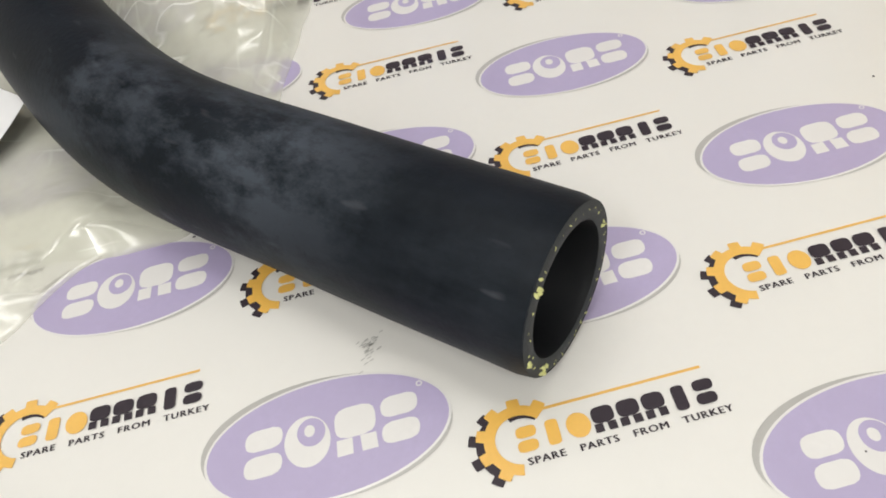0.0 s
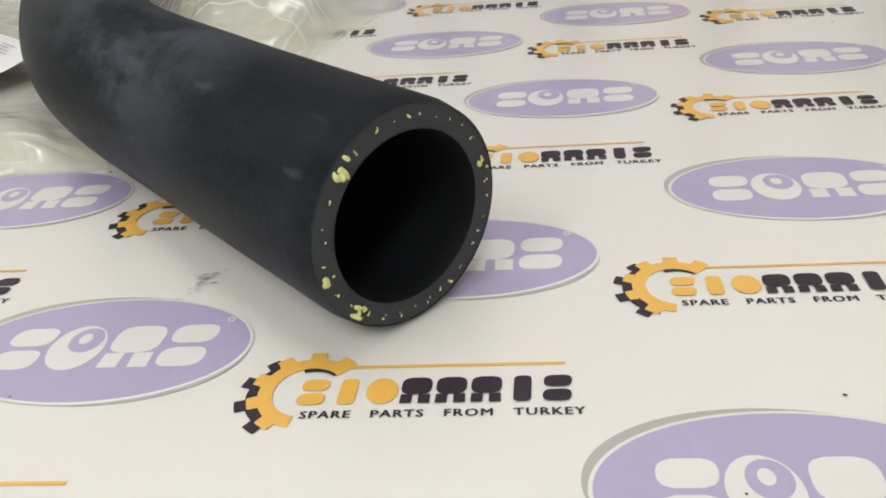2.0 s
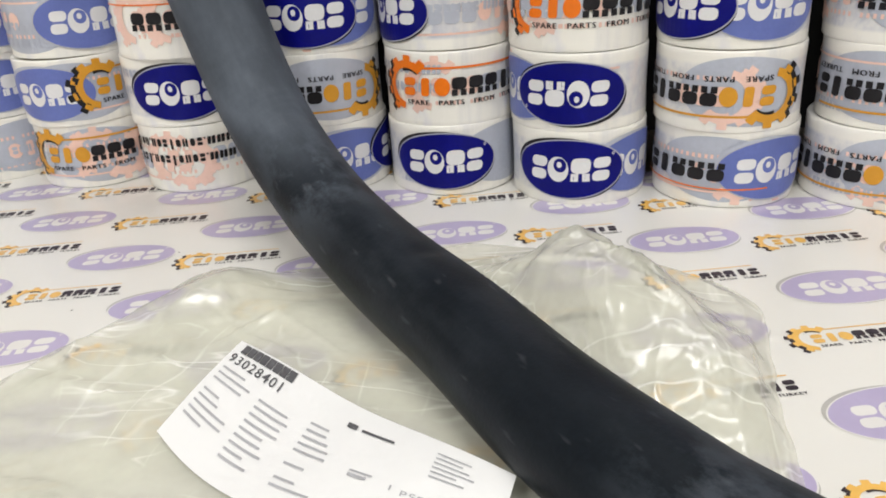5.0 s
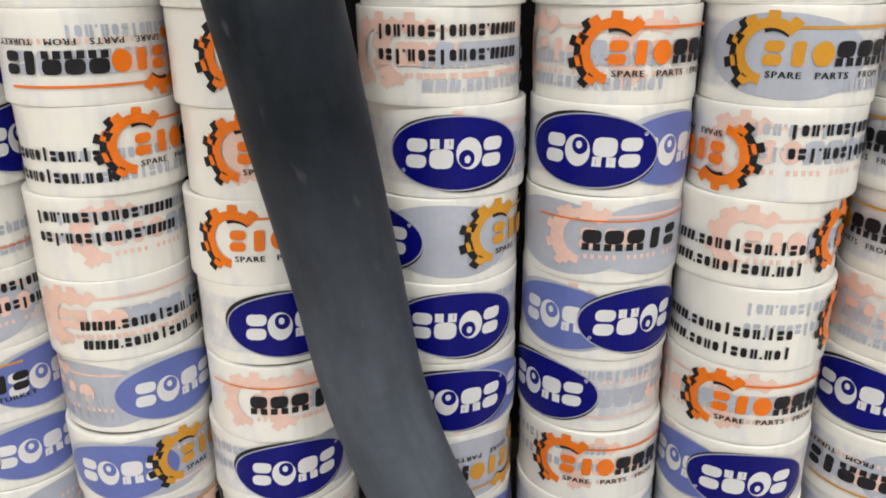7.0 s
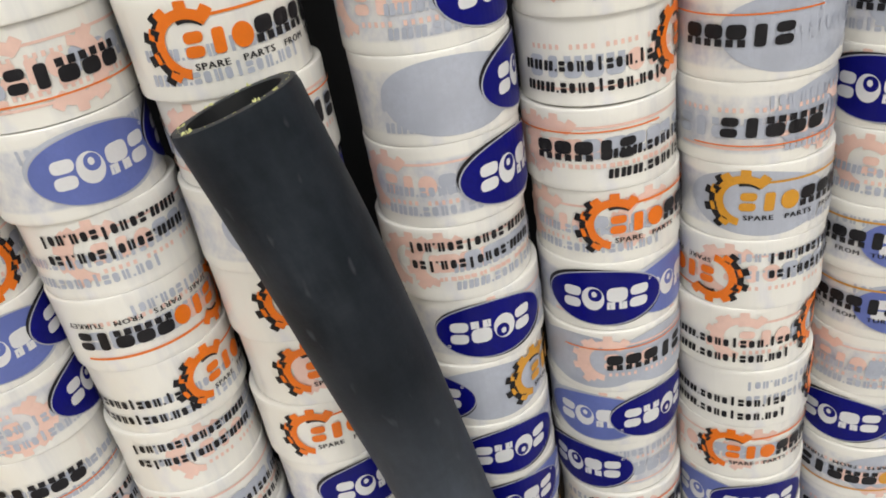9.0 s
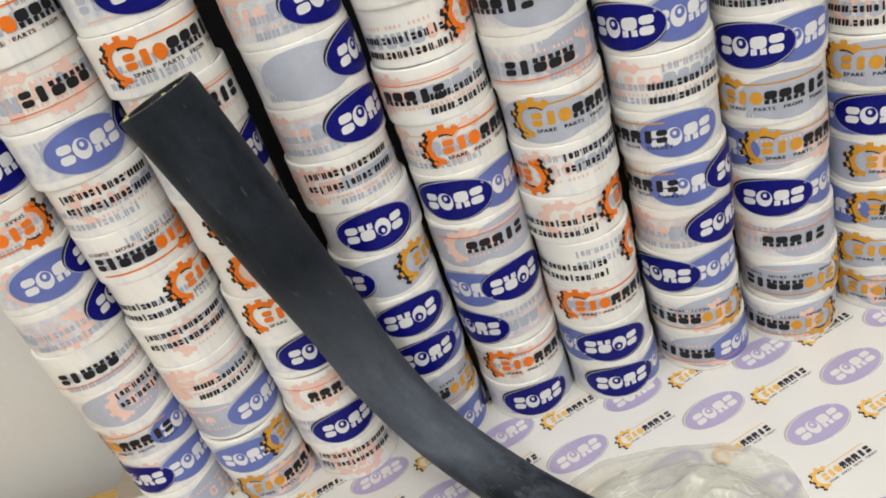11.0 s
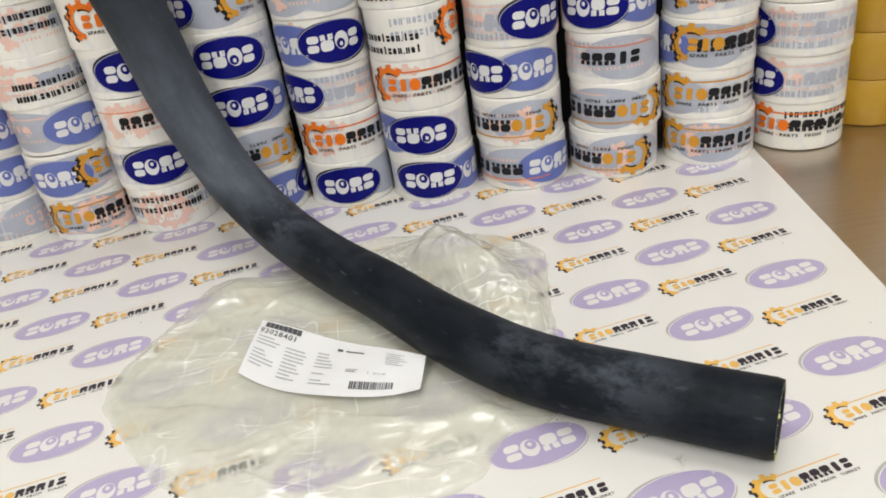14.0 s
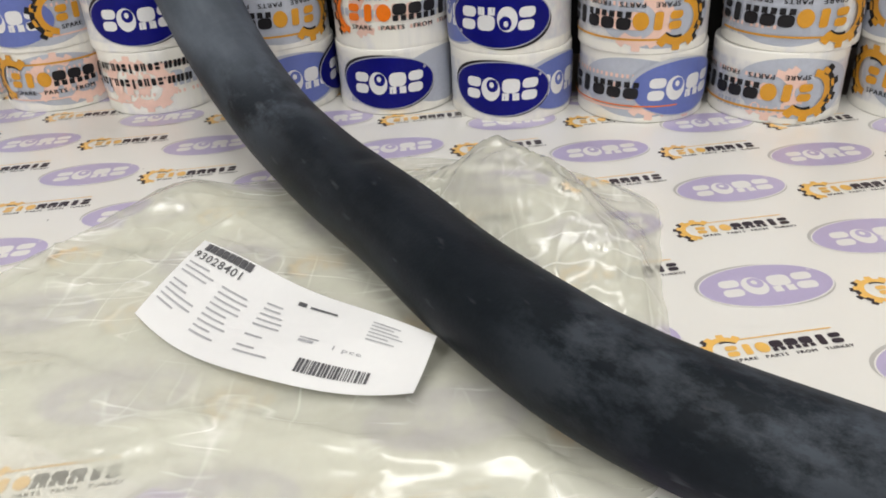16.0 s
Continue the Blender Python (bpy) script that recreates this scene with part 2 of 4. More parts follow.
PAPER = surface("coated_white_paper", (0.80, 0.785, 0.75), 0.30, vary=0.02, scale=6, grain=300, coat=1.0, coat_rough=0.28)
LILAC = surface("lilac_ink", (0.455, 0.395, 0.60), 0.30, vary=0.05, scale=60, coat=1.0, coat_rough=0.28)
SHADOW_INK = surface("warm_grey_ink", (0.46, 0.45, 0.43), 0.30, vary=0.05, scale=60, coat=1.0, coat_rough=0.28)
WHITE_INK = surface("unprinted_white", (0.78, 0.765, 0.75), 0.30, vary=0.03, scale=60, coat=1.0, coat_rough=0.28)
AMBER = surface("amber_ink", (0.86, 0.50, 0.10), 0.30, vary=0.06, scale=80, coat=1.0, coat_rough=0.28)
BLACK_INK = surface("brown_black_ink", (0.045, 0.035, 0.045), 0.30, vary=0.15, scale=80, spec=0.25)
TAPE = tape_material("cream_white_tape", False)
TAPE_INKED = tape_material("inked_through_tape", True)
CORE = surface("grey_card_core", (0.34, 0.29, 0.22), 0.85, vary=0.15, scale=60, relief=0.0003)
NAVY = surface("navy_tape_ink", (0.002, 0.003, 0.165), 0.38, vary=0.25, scale=50, spec=0.18)
NAVY_GHOST = surface("navy_ink_under_tape", (0.13, 0.17, 0.46), 0.32, vary=0.10, scale=40, coat=0.05, spec=0.3)
GREY_GHOST = surface("grey_ink_under_tape", (0.46, 0.49, 0.58), 0.32, vary=0.10, scale=40, coat=0.25)
SILVER = surface("silver_grey_ink", (0.42, 0.43, 0.50), 0.3, vary=0.08, scale=60, coat=0.25)
ORANGE = surface("orange_tape_ink", (0.85, 0.19, 0.012), 0.28, vary=0.1, scale=50, coat=0.05, spec=0.3)
PINK_GHOST = surface("orange_ink_under_tape", (0.85, 0.58, 0.50), 0.32, vary=0.08, scale=40, coat=0.25)
TAPE_BLACK = surface("black_tape_ink", (0.018, 0.017, 0.02), 0.38, vary=0.2, scale=60, spec=0.18)
TAPE_WHITE = surface("bare_tape_in_print", (0.74, 0.74, 0.76), 0.3, vary=0.06, scale=60, coat=0.3)
AMBER_TAPE = surface("amber_tape_ink", (0.66, 0.31, 0.03), 0.3, vary=0.1, scale=50, coat=0.05, spec=0.3)
YELLOW = surface("yellow_tape", (0.50, 0.285, 0.014), 0.35, vary=0.08, scale=20, coat=0.3)
STEEL = surface("brushed_steel", (0.56, 0.49, 0.41), 0.30, 0.95, vary=0.08, scale=14, relief=0.0002, stretch=(1, 14, 1), grain=160)
WALL = surface("grey_wall_paint", (0.72, 0.72, 0.70), 0.7, vary=0.04, scale=5, relief=0.0006, grain=120)
GAP_SHADE = surface("dark_shelf_back", (0.015, 0.015, 0.017), 0.8, vary=0.2, scale=8)
CARD = surface("brown_cardboard", (0.50, 0.31, 0.09), 0.8, vary=0.10, scale=12, relief=0.0004, stretch=(1, 6, 1))
CONCRETE = surface("grey_floor", (0.30, 0.29, 0.28), 0.7, vary=0.12, scale=4)
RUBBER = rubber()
BORE = surface("black_rubber_bore", (0.006, 0.007, 0.009), 0.55, vary=0.2, scale=80)
FACE = surface("cut_rubber_face", (0.028, 0.033, 0.038), 0.65, vary=0.25, scale=300, relief=0.0003)
FIBRE = surface("yellow_reinforcing_fibre", (0.68, 0.69, 0.30), 0.8, vary=0.2, scale=900)
POLY = film("milky_polythene", 0.40, 0.50)
POLY_THIN = film("clear_polythene", 0.24, 0.50)
LABEL = surface("white_label_paper", (0.82, 0.82, 0.83), 0.5, vary=0.02, scale=30)
LABEL_INK = surface("grey_black_label_ink", (0.10, 0.10, 0.11), 0.5, vary=0.2, scale=200)
LABEL_FAINT = surface("faint_label_ink", (0.42, 0.42, 0.45), 0.5, vary=0.1, scale=200)


# ---------------------------------------------------------------- mesh helpers
def as_mesh(name, bm, mats, smooth=False):
    me = bpy.data.meshes.new(name)
    bm.normal_update()
    bm.to_mesh(me)
    bm.free()
    for m in mats if isinstance(mats, (list, tuple)) else [mats]:
        me.materials.append(m)
    if smooth:
        me.polygons.foreach_set("use_smooth", [True] * len(me.polygons))
    return me


def part(name, bm, mats, parent=None, label="", smooth=False):
    ob = new(name, as_mesh(name, bm, mats, smooth))
    ob.parent = parent
    return tagged(ob, label)


def box_into(bm, x0, y0, z0, x1, y1, z1, bevel=0.0, segs=2):
    geo = bmesh.ops.create_cube(bm, size=1.0, matrix=Matrix.Translation(((x0 + x1) / 2, (y0 + y1) / 2, (z0 + z1) / 2)) @ Matrix.Diagonal((x1 - x0, y1 - y0, z1 - z0, 1)))
    if bevel:
        edges = list({e for v in geo["verts"] for e in v.link_edges})
        bmesh.ops.bevel(bm, geom=edges, offset=bevel, segments=segs, affect="EDGES", profile=0.5)
    return bm


def slab(name, x0, y0, z0, x1, y1, z1, mat, bevel=0.002, parent=None):
    return part(name, box_into(bmesh.new(), x0, y0, z0, x1, y1, z1, bevel), mat, parent)


def strip(bm, inner, outer, k, lift=0.0):
    a = [bm.verts.new((*p, lift)) for p in inner]
    b = [bm.verts.new((*p, lift)) for p in outer]
    for i in range(len(a) - 1):
        bm.faces.new((a[i], b[i], b[i + 1], a[i + 1])).material_index = k


def disc(bm, cx, cy, rx, ry, k, lift, n=26, skew=0.0):
    """An ellipse in upright strips, so that it can be bent round a roll."""
    a = [math.pi * i / n for i in range(n + 1)]
    strip(bm, [(cx - rx * math.cos(t), cy - ry * math.sin(t) - 1e-5 - skew * rx * math.cos(t)) for t in a], [(cx - rx * math.cos(t), cy + ry * math.sin(t) + 1e-5 - skew * rx * math.cos(t)) for t in a], k, lift)


def bar(bm, x, y, w, h, k, lift, slant=0.0):
    """An upright bar in small cells, so that it can be bent round a roll."""
    n = max(1, round(w / 0.004))
    lo = [(x + w * i / n, y) for i in range(n + 1)]
    hi = [(x + slant * h + w * i / n, y + h) for i in range(n + 1)]
    strip(bm, lo, hi, k, lift)


def pill(bm, x, y, w, h, k, lift, slant=0.0, r=0.3):
    """A bar with rounded corners, in upright cells; r is a share of its smaller side."""
    r = min(w, h) * r
    steps = [0, 0.12 * r, 0.4 * r, r] + [r + (w - 2 * r) * i / 2 for i in (1,)] + [w - r, w - 0.4 * r, w - 0.12 * r, w]
    inset = [r - math.sqrt(max(0, r * r - (r - min(q, w - q)) ** 2)) if min(q, w - q) < r else 0 for q in steps]
    lo = [(x + q + slant * d, y + d) for q, d in zip(steps, inset)]
    hi = [(x + q + slant * (h - d), y + h - d) for q, d in zip(steps, inset)]
    strip(bm, lo, hi, k, lift)


def block_mark(bm, x, y, w, h, k, lift, kind):
    """Plain rounded blocks that stand for one sign of a logo."""
    if kind == "slit":
        pill(bm, x, y, w * 0.86, h * 0.45, k, lift, 0.1, 0.42)
        pill(bm, x + w * 0.06, y + h * 0.55, w * 0.86, h * 0.45, k, lift, 0.1, 0.42)
    elif kind == "notch":
        pill(bm, x, y + h * 0.34, w * 0.94, h * 0.66, k, lift, 0.06, 0.35)
        bar(bm, x, y, w * 0.36, h * 0.335, k, lift, 0.06)
        bar(bm, x + w * 0.56, y, w * 0.36, h * 0.335, k, lift, 0.0)
    else:
        pill(bm, x + w * 0.20, y, w * 0.54, h, k, lift, 0.06, 0.3)


def ring(bm, cx, cy, r0, r1, k, lift, a0=0, a1=360, n=28):
    pts = [radians(a0 + (a1 - a0) * i / n) for i in range(n + 1)]
    strip(bm, [(cx + r0 * math.cos(a), cy + r0 * math.sin(a)) for a in pts], [(cx + r1 * math.cos(a), cy + r1 * math.sin(a)) for a in pts], k, lift)


def gear(bm, cx, cy, r0, r1, tooth, k, lift, a0, a1, teeth=10):
    """Part of a toothed ring, from angle a0 to a1."""
    inner, outer = [], []
    n = 96
    for i in range(n + 1):
        a = a0 + (a1 - a0) * i / n
        p = (a / 360 * teeth) % 1
        up = 1 if 0.22 < p < 0.68 else 0
        inner.append((cx + r0 * math.cos(radians(a)), cy + r0 * math.sin(radians(a))))
        rr = r1 + tooth * up
        outer.append((cx + rr * math.cos(radians(a)), cy + rr * math.sin(radians(a))))
    strip(bm, inner, outer, k, lift)


def text_mesh(body, size, shear=0.0, spacing=1.0, weight=0.0):
    """Lettering as flat faces, from the built-in font; left end at 0."""
    cu = bpy.data.curves.new("lettering", "FONT")
    cu.body, cu.size, cu.shear, cu.space_character, cu.resolution_u, cu.offset = body, size, shear, spacing, 2, weight
    ob = bpy.data.objects.new("lettering", cu)
    scene.collection.objects.link(ob)
    me = bpy.data.meshes.new_from_object(ob.evaluated_get(bpy.context.evaluated_depsgraph_get()))
    bpy.data.objects.remove(ob)
    return me


def add_text(bm, body, x, y, width, height, k, lift, weight=0.0):
    me = text_mesh(body, 1.0, spacing=1.15, weight=weight)
    xs = [v.co.x for v in me.vertices]
    ys = [v.co.y for v in me.vertices]
    sx, sy = width / (max(xs) - min(xs)), height / (max(ys) - min(ys))
    vs = [bm.verts.new((x + (v.co.x - min(xs)) * sx, y + (v.co.y - min(ys)) * sy, lift)) for v in me.vertices]
    for p in me.polygons:
        try:
            bm.faces.new([vs[i] for i in p.vertices]).material_index = k
        except ValueError:
            pass


# ---------------------------------------------------------------- the two printed devices, flat, about 60 mm wide
def oval_field(bm, w, h, k_fill, k_rim, k_edge, lift, n=30):
    """An oval field with a white edge and a skewed grey rim, stepped in one piece."""
    def loops(cx, cy, rx, ry, skew, z):
        a = [math.pi * i / n for i in range(n + 1)]
        lo = [bm.verts.new((cx - rx * math.cos(t), cy - ry * math.sin(t) - 1e-5 - skew * rx * math.cos(t), z)) for t in a]
        hi = [bm.verts.new((cx - rx * math.cos(t), cy + ry * math.sin(t) + 1e-5 - skew * rx * math.cos(t), z)) for t in a]
        return lo, hi
    rim = loops(-0.008 * w, 0.004 * w, w / 2 * 1.025, h / 2 * 1.05, -0.05, lift)
    edge = loops(0, 0, w / 2 * 1.015, h / 2 * 1.025, 0, lift + 0.00005)
    fill = loops(0, 0, w / 2 * 0.992, h / 2 * 0.985, 0, lift + 0.0001)
    for a, b, k in ((rim, edge, k_rim), (edge, fill, k_edge)):
        for side in (0, 1):
            for i in range(n):
                q = (a[side][i], a[side][i + 1], b[side][i + 1], b[side][i])
                bm.faces.new(q if side == 0 else q[::-1]).material_index = k
    for i in range(n):
        bm.faces.new((fill[0][i], fill[0][i + 1], fill[1][i + 1], fill[1][i])).material_index = k_fill


def oval_print(bm, w, h, k_fill, k_rim, k_edge, k_white, lift=0.0, field=True, marks=True):
    """An oval badge with a ball and three groups of blocks; centred on 0."""
    if field:
        oval_field(bm, w, h, k_fill, k_rim, k_edge, lift)
    if not marks:
        return
    s, up = w * 0.180, h * 0.40
    y = -up * 0.5
    block_mark(bm, -w * 0.352, y, s, up, k_white, lift + 0.00016, "slit")
    disc(bm, -w * 0.085, 0, w * 0.094, up * 0.54, k_white, lift + 0.00016)
    disc(bm, -w * 0.066, up * 0.17, w * 0.058, up * 0.30, k_fill, lift + 0.00020, 16)
    disc(bm, -w * 0.072, up * 0.20, w * 0.022, up * 0.13, k_white, lift + 0.00024, 10)
    block_mark(bm, w * 0.026, y, s, up, k_white, lift + 0.00016, "notch")
    block_mark(bm, w * 0.208, y, s, up, k_white, lift + 0.00016, "slit")
    ring(bm, w * 0.40, up * 0.62, w * 0.008, w * 0.014, k_white, lift + 0.00016, n=12)


def gear_print(bm, w, k_gear, k_dark, k_words, slogan, lift=0.0, ring_on=True, bars_on=True):
    """A toothed half ring, a rule, blocks for the name and the slogan below; centred on 0."""
    x0, r = -w / 2, w * 0.150
    cx, cy = x0 + r * 1.36, r * 0.14
    if ring_on:
        gear(bm, cx - r * 0.21, cy - r * 0.08, r * 0.72, r * 0.98, r * 0.20, k_dark, lift, 118, 250)
        gear(bm, cx, cy, r * 0.68, r * 0.97, r * 0.20, k_gear, lift + 0.00006, 42, 258)
        ring(bm, cx + r * 0.06, cy, r * 0.58, r * 0.70, k_dark, lift + 0.00003, 48, 112)
        bar(bm, cx + r * 0.72, r * 0.80, w * 0.635, w * 0.012, k_gear, lift)
    s, up, x = w * 0.0925, w * 0.106, cx - r * 0.18
    y = -up * 0.33
    if bars_on:
        for i, kind in enumerate(("slit", "post", "ball", "notch", "notch", "notch", "post", "slit")):
            k = k_gear if i < 3 else k_words
            if kind == "ball":
                disc(bm, x + s * 0.5, y + up * 0.5, s * 0.5, up * 0.5, k, lift + 0.00012, 14)
            else:
                block_mark(bm, x, y, s, up, k, lift + 0.00012, kind)
            x += s * 1.075
    if slogan:
        for bold in (0, 1):
            add_text(bm, "SPARE   PARTS   FROM   TURKEY", cx - r * 0.03 + bold * w * 0.003, y - up * 0.50, w * 0.785, up * 0.27, k_dark, lift + bold * 0.00004)
    elif bars_on:
        for i in range(22):
            if i not in (5, 11, 16):
                bar(bm, cx + i * w * 0.034, y - up * 0.5, w * 0.016, up * 0.22, k_dark, lift)


# ---------------------------------------------------------------- room
slab("floor", -2.2, -2.4, -0.80, 2.2, 1.2, -0.75, CONCRETE, 0)
slab("ceiling", -2.2, -2.4, 2.4, 2.2, 1.2, 2.45, WALL, 0)
slab("wall_north", -2.2, 0.86, -0.75, 2.2, 0.92, 2.4, WALL, 0)
slab("wall_south", -2.2, -2.4, -0.75, 2.2, -2.34, 2.4, WALL, 0)
slab("wall_west", -2.2, -2.34, -0.75, -2.14, 0.86, 2.4, WALL, 0)
slab("wall_east", 2.14, -2.34, -0.75, 2.2, 0.86, 2.4, WALL, 0)
for o in list(scene.objects):
    if o.name.startswith(("floor", "ceiling", "wall")) and o.type == "MESH":
        tagged(o, "plain grey painted " + o.name.split("_")[0] + " of the workshop", o.name.split("_")[0], kind="structure")

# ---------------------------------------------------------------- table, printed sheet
# added sheet: near-black surface that gives the shade in the gaps between stacks
tagged(slab("backboard_trim", -0.66, 0.79, -0.0005, 0.30, 0.80, 0.80, GAP_SHADE, 0), "near-black sheet added behind the stacked rolls for the shade between them", "board", kind="structure")
table = slab("steel_table", -0.738, -0.9, -0.045, 0.95, 0.83, -0.0006, STEEL, 0.003)
tagged(table, "brushed stainless steel work table with a plain top", "table")
for x in (-0.70, 0.89):
    for y in (-0.84, 0.78):
        slab("leg", x - 0.02, y - 0.02, -0.75, x + 0.02, y + 0.02, -0.045, STEEL, 0.003, table)

FAR_R, FAR_L = Vector((0.1765, 0.660)), Vector((-0.731, 0.745))
DOWN = Vector((-0.052, -0.9986)) * 0.82
sheet_bm = bmesh.new()
quad = [FAR_L, FAR_R, FAR_R + DOWN, FAR_L + DOWN]
lo = [sheet_bm.verts.new((p.x, p.y, -0.0004)) for p in quad]
hi = [sheet_bm.verts.new((p.x, p.y, 0.0)) for p in quad]
sheet_bm.faces.new(hi[::-1])
sheet_bm.faces.new(lo)
for i in range(4):
    sheet_bm.faces.new((lo[i], lo[(i + 1) % 4], hi[(i + 1) % 4], hi[i]))
bmesh.ops.recalc_face_normals(sheet_bm, faces=sheet_bm.faces)
sheet = part("printed_sheet", sheet_bm, PAPER)
tagged(sheet, "white glossy paper sheet printed with lilac ovals and amber gears", "paper sheet")

def print_mesh(name, make, mats):
    bm = bmesh.new()
    make(bm)
    return as_mesh(name, bm, mats)


OVAL_INKS, GEAR_INKS = [LILAC, SHADOW_INK, WHITE_INK], [AMBER, BLACK_INK]
OVAL = print_mesh("printed_oval", lambda bm: oval_print(bm, OVAL_W, OVAL_H, 0, 1, 2, 2, marks=False), OVAL_INKS)
OVAL_MARK = print_mesh("ball_mark", lambda bm: oval_print(bm, OVAL_W, OVAL_H, 0, 1, 2, 2, field=False), OVAL_INKS)
GEAR = print_mesh("printed_gear", lambda bm: gear_print(bm, GEAR_W, 0, 1, 1, False, bars_on=False), GEAR_INKS)
GEAR_BARS = print_mesh("name_bar_row", lambda bm: gear_print(bm, GEAR_W, 0, 1, 1, True, ring_on=False), GEAR_INKS)


def on_sheet(p, rx, ry):
    """Whether a device of half size rx, ry at p lies within the sheet's edges."""
    d = p - FAR_L
    across, down = (FAR_R - FAR_L), DOWN
    det = across.x * down.y - across.y * down.x
    s = (d.x * down.y - d.y * down.x) / det
    t = (across.x * d.y - across.y * d.x) / det
    return rx < s * across.length < across.length - rx and ry < t * down.length < down.length - ry


for j in range(-12, 8):
    for i in range(-13, 6):
        odd = (i + j) % 2
        p = LAT_O + LAT_U * i + LAT_V * j + Vector((ROW_SHIFT if j % 2 else -ROW_SHIFT, 0))
        p = p + (GEAR_OFF if odd else OVAL_OFF)
        if not on_sheet(p, 0.030, 0.012):
            continue
        ob = new("printed_gear" if odd else "printed_oval", GEAR if odd else OVAL)
        ob.parent = sheet
        ob.matrix_basis = pose(p.x, p.y, 0.0002, 0, 0, PRINT_TURN)
        mark = new("slogan" if odd else "ball_mark", GEAR_BARS if odd else OVAL_MARK)
        mark.parent = ob
        tagged(mark, kind="stuff")

# small ink specks and a patch of stray hatching on the sheet
speck_rng = random.Random(12)
bm = bmesh.new()
for i in range(46):
    x, y, r = speck_rng.uniform(-0.62, 0.15), speck_rng.uniform(0.0, 0.58), speck_rng.uniform(0.00025, 0.0007)
    vs = [bm.verts.new((x + r * math.cos(a) * speck_rng.uniform(0.6, 1.3), y + r * math.sin(a) * speck_rng.uniform(0.6, 1.3), 0.00045)) for a in (0, 1.05, 2.1, 3.14, 4.2, 5.2)]
    bm.faces.new(vs)
tagged(part("ink_speck", bm, BLACK_INK, sheet), kind="stuff")
bm = bmesh.new()
for i in range(34):
    x, y = HATCH[0] + speck_rng.gauss(0, 0.0022), HATCH[1] + speck_rng.gauss(0, 0.0030)
    bm.faces.new([bm.verts.new((x + q * 0.0005 + p * 0.00009, y + q * 0.0004 - p * 0.00009, 0.00045)) for q, p in ((-1, -1), (1, -1), (1, 1), (-1, 1))])
tagged(part("ink_hatching", bm, SHADOW_INK, sheet), kind="stuff")

# ---------------------------------------------------------------- rolls of printed tape in stacks
R, TALL = 0.0450, 0.0492


def bend(bm, turn, flip):
    """Wrap a flat print round a roll; angle 0 faces the front of the table (-y)."""
    for v in bm.verts:
        x, y, z = v.co
        if flip:
            x, y = -x, -y
        a = x / R + turn
        rr = R + 0.00025 + z
        v.co = (rr * math.sin(a), -rr * math.cos(a), TALL / 2 + y)


def url_print(bm, k, lift, scale=1.0):
    """Two lines of small plain bars, as heavy as print of that size."""
    for row, y in enumerate((-0.0045, -0.0165)):
        x = -0.042 * scale
        for i in range(16):
            if i in (3, 12):
                bar(bm, x, y * scale, 0.0013 * scale, 0.0014 * scale, k, lift)
                x += 0.0025 * scale
                continue
            sort, h = (i * 7 + row * (i > 11)) % 5, 0.0058 * scale
            wide, yy = (0.0060 if i < 3 else 0.0042) * scale, y * scale
            if i < 3:
                pill(bm, x, yy, wide * 0.42, h, k, lift, 0.1)
                pill(bm, x + wide * 0.52, yy, wide * 0.42, h, k, lift, 0.1)
            elif sort == 1:
                pill(bm, x + wide * 0.20, yy, wide * 0.42, h * 1.30, k, lift)
            elif sort == 2:
                bar(bm, x, yy, wide * 0.36, h, k, lift)
                bar(bm, x + wide * 0.50, yy, wide * 0.36, h, k, lift)
            elif sort == 3:
                pill(bm, x, yy, wide * 0.86, h * 0.45, k, lift)
                pill(bm, x, yy + h * 0.57, wide * 0.86, h * 0.43, k, lift)
            else:
                pill(bm, x, yy, wide * 0.80, h, k, lift, 0.0, 0.45)
            x += wide + 0.0009 * scale


TAPE_INKS = [NAVY, SILVER, TAPE_WHITE, ORANGE, TAPE_BLACK, NAVY_GHOST, GREY_GHOST, PINK_GHOST, TAPE, AMBER_TAPE]
KIND_NAMES = {"S": "dark_oval", "G": "faded_oval", "T": "orange_gear", "A": "amber_gear", "t": "gear_lettering", "a": "gear_lettering", "P": "faded_gear", "W": "web_line", "w": "faded_web_line", "B": "pale_oval", "s": "ball_mark", "g": "ball_mark", "K": "black_lettering"}
print_cache = {}


def roll_print(kind, turn, flip, level):
    key = (kind, round(turn, 2), flip, level)
    if key not in print_cache:
        bm = bmesh.new()
        lift = 0.00035 * level
        if kind in "SGB":
            oval_print(bm, *((0.073, 0.0395) if kind != "B" else (0.080, 0.040)), *{"S": (0, 4, 1, 2), "G": (5, 6, 1, 2), "B": (6, 6, 6, 6)}[kind], lift, marks=False)
        elif kind in "sg":
            oval_print(bm, 0.073, 0.0395, 0 if kind == "s" else 5, 4, 1, 2, lift, field=False)
        elif kind in "TA":
            gear_print(bm, 0.114, 3 if kind == "T" else 9, 4, 4, False, lift, bars_on=False)
        elif kind in "ta":
            gear_print(bm, 0.114, 3 if kind == "t" else 9, 4, 4, True, lift, ring_on=False)
        elif kind == "P":
            gear_print(bm, 0.114, 7, 7, 6, False, lift)
        elif kind == "K":
            for i in range(5):
                block_mark(bm, -0.028 + i * 0.0118, -0.005, 0.0108, 0.0120, 4, lift, ("notch", "notch", "notch", "post", "slit")[i])
            bar(bm, -0.055, 0.0115, 0.10, 0.0009, 3, lift)
        else:
            url_print(bm, 4 if kind == "W" else 6, lift)
        bend(bm, turn, flip)
        print_cache[key] = as_mesh(KIND_NAMES[kind], bm, TAPE_INKS)
    return print_cache[key]


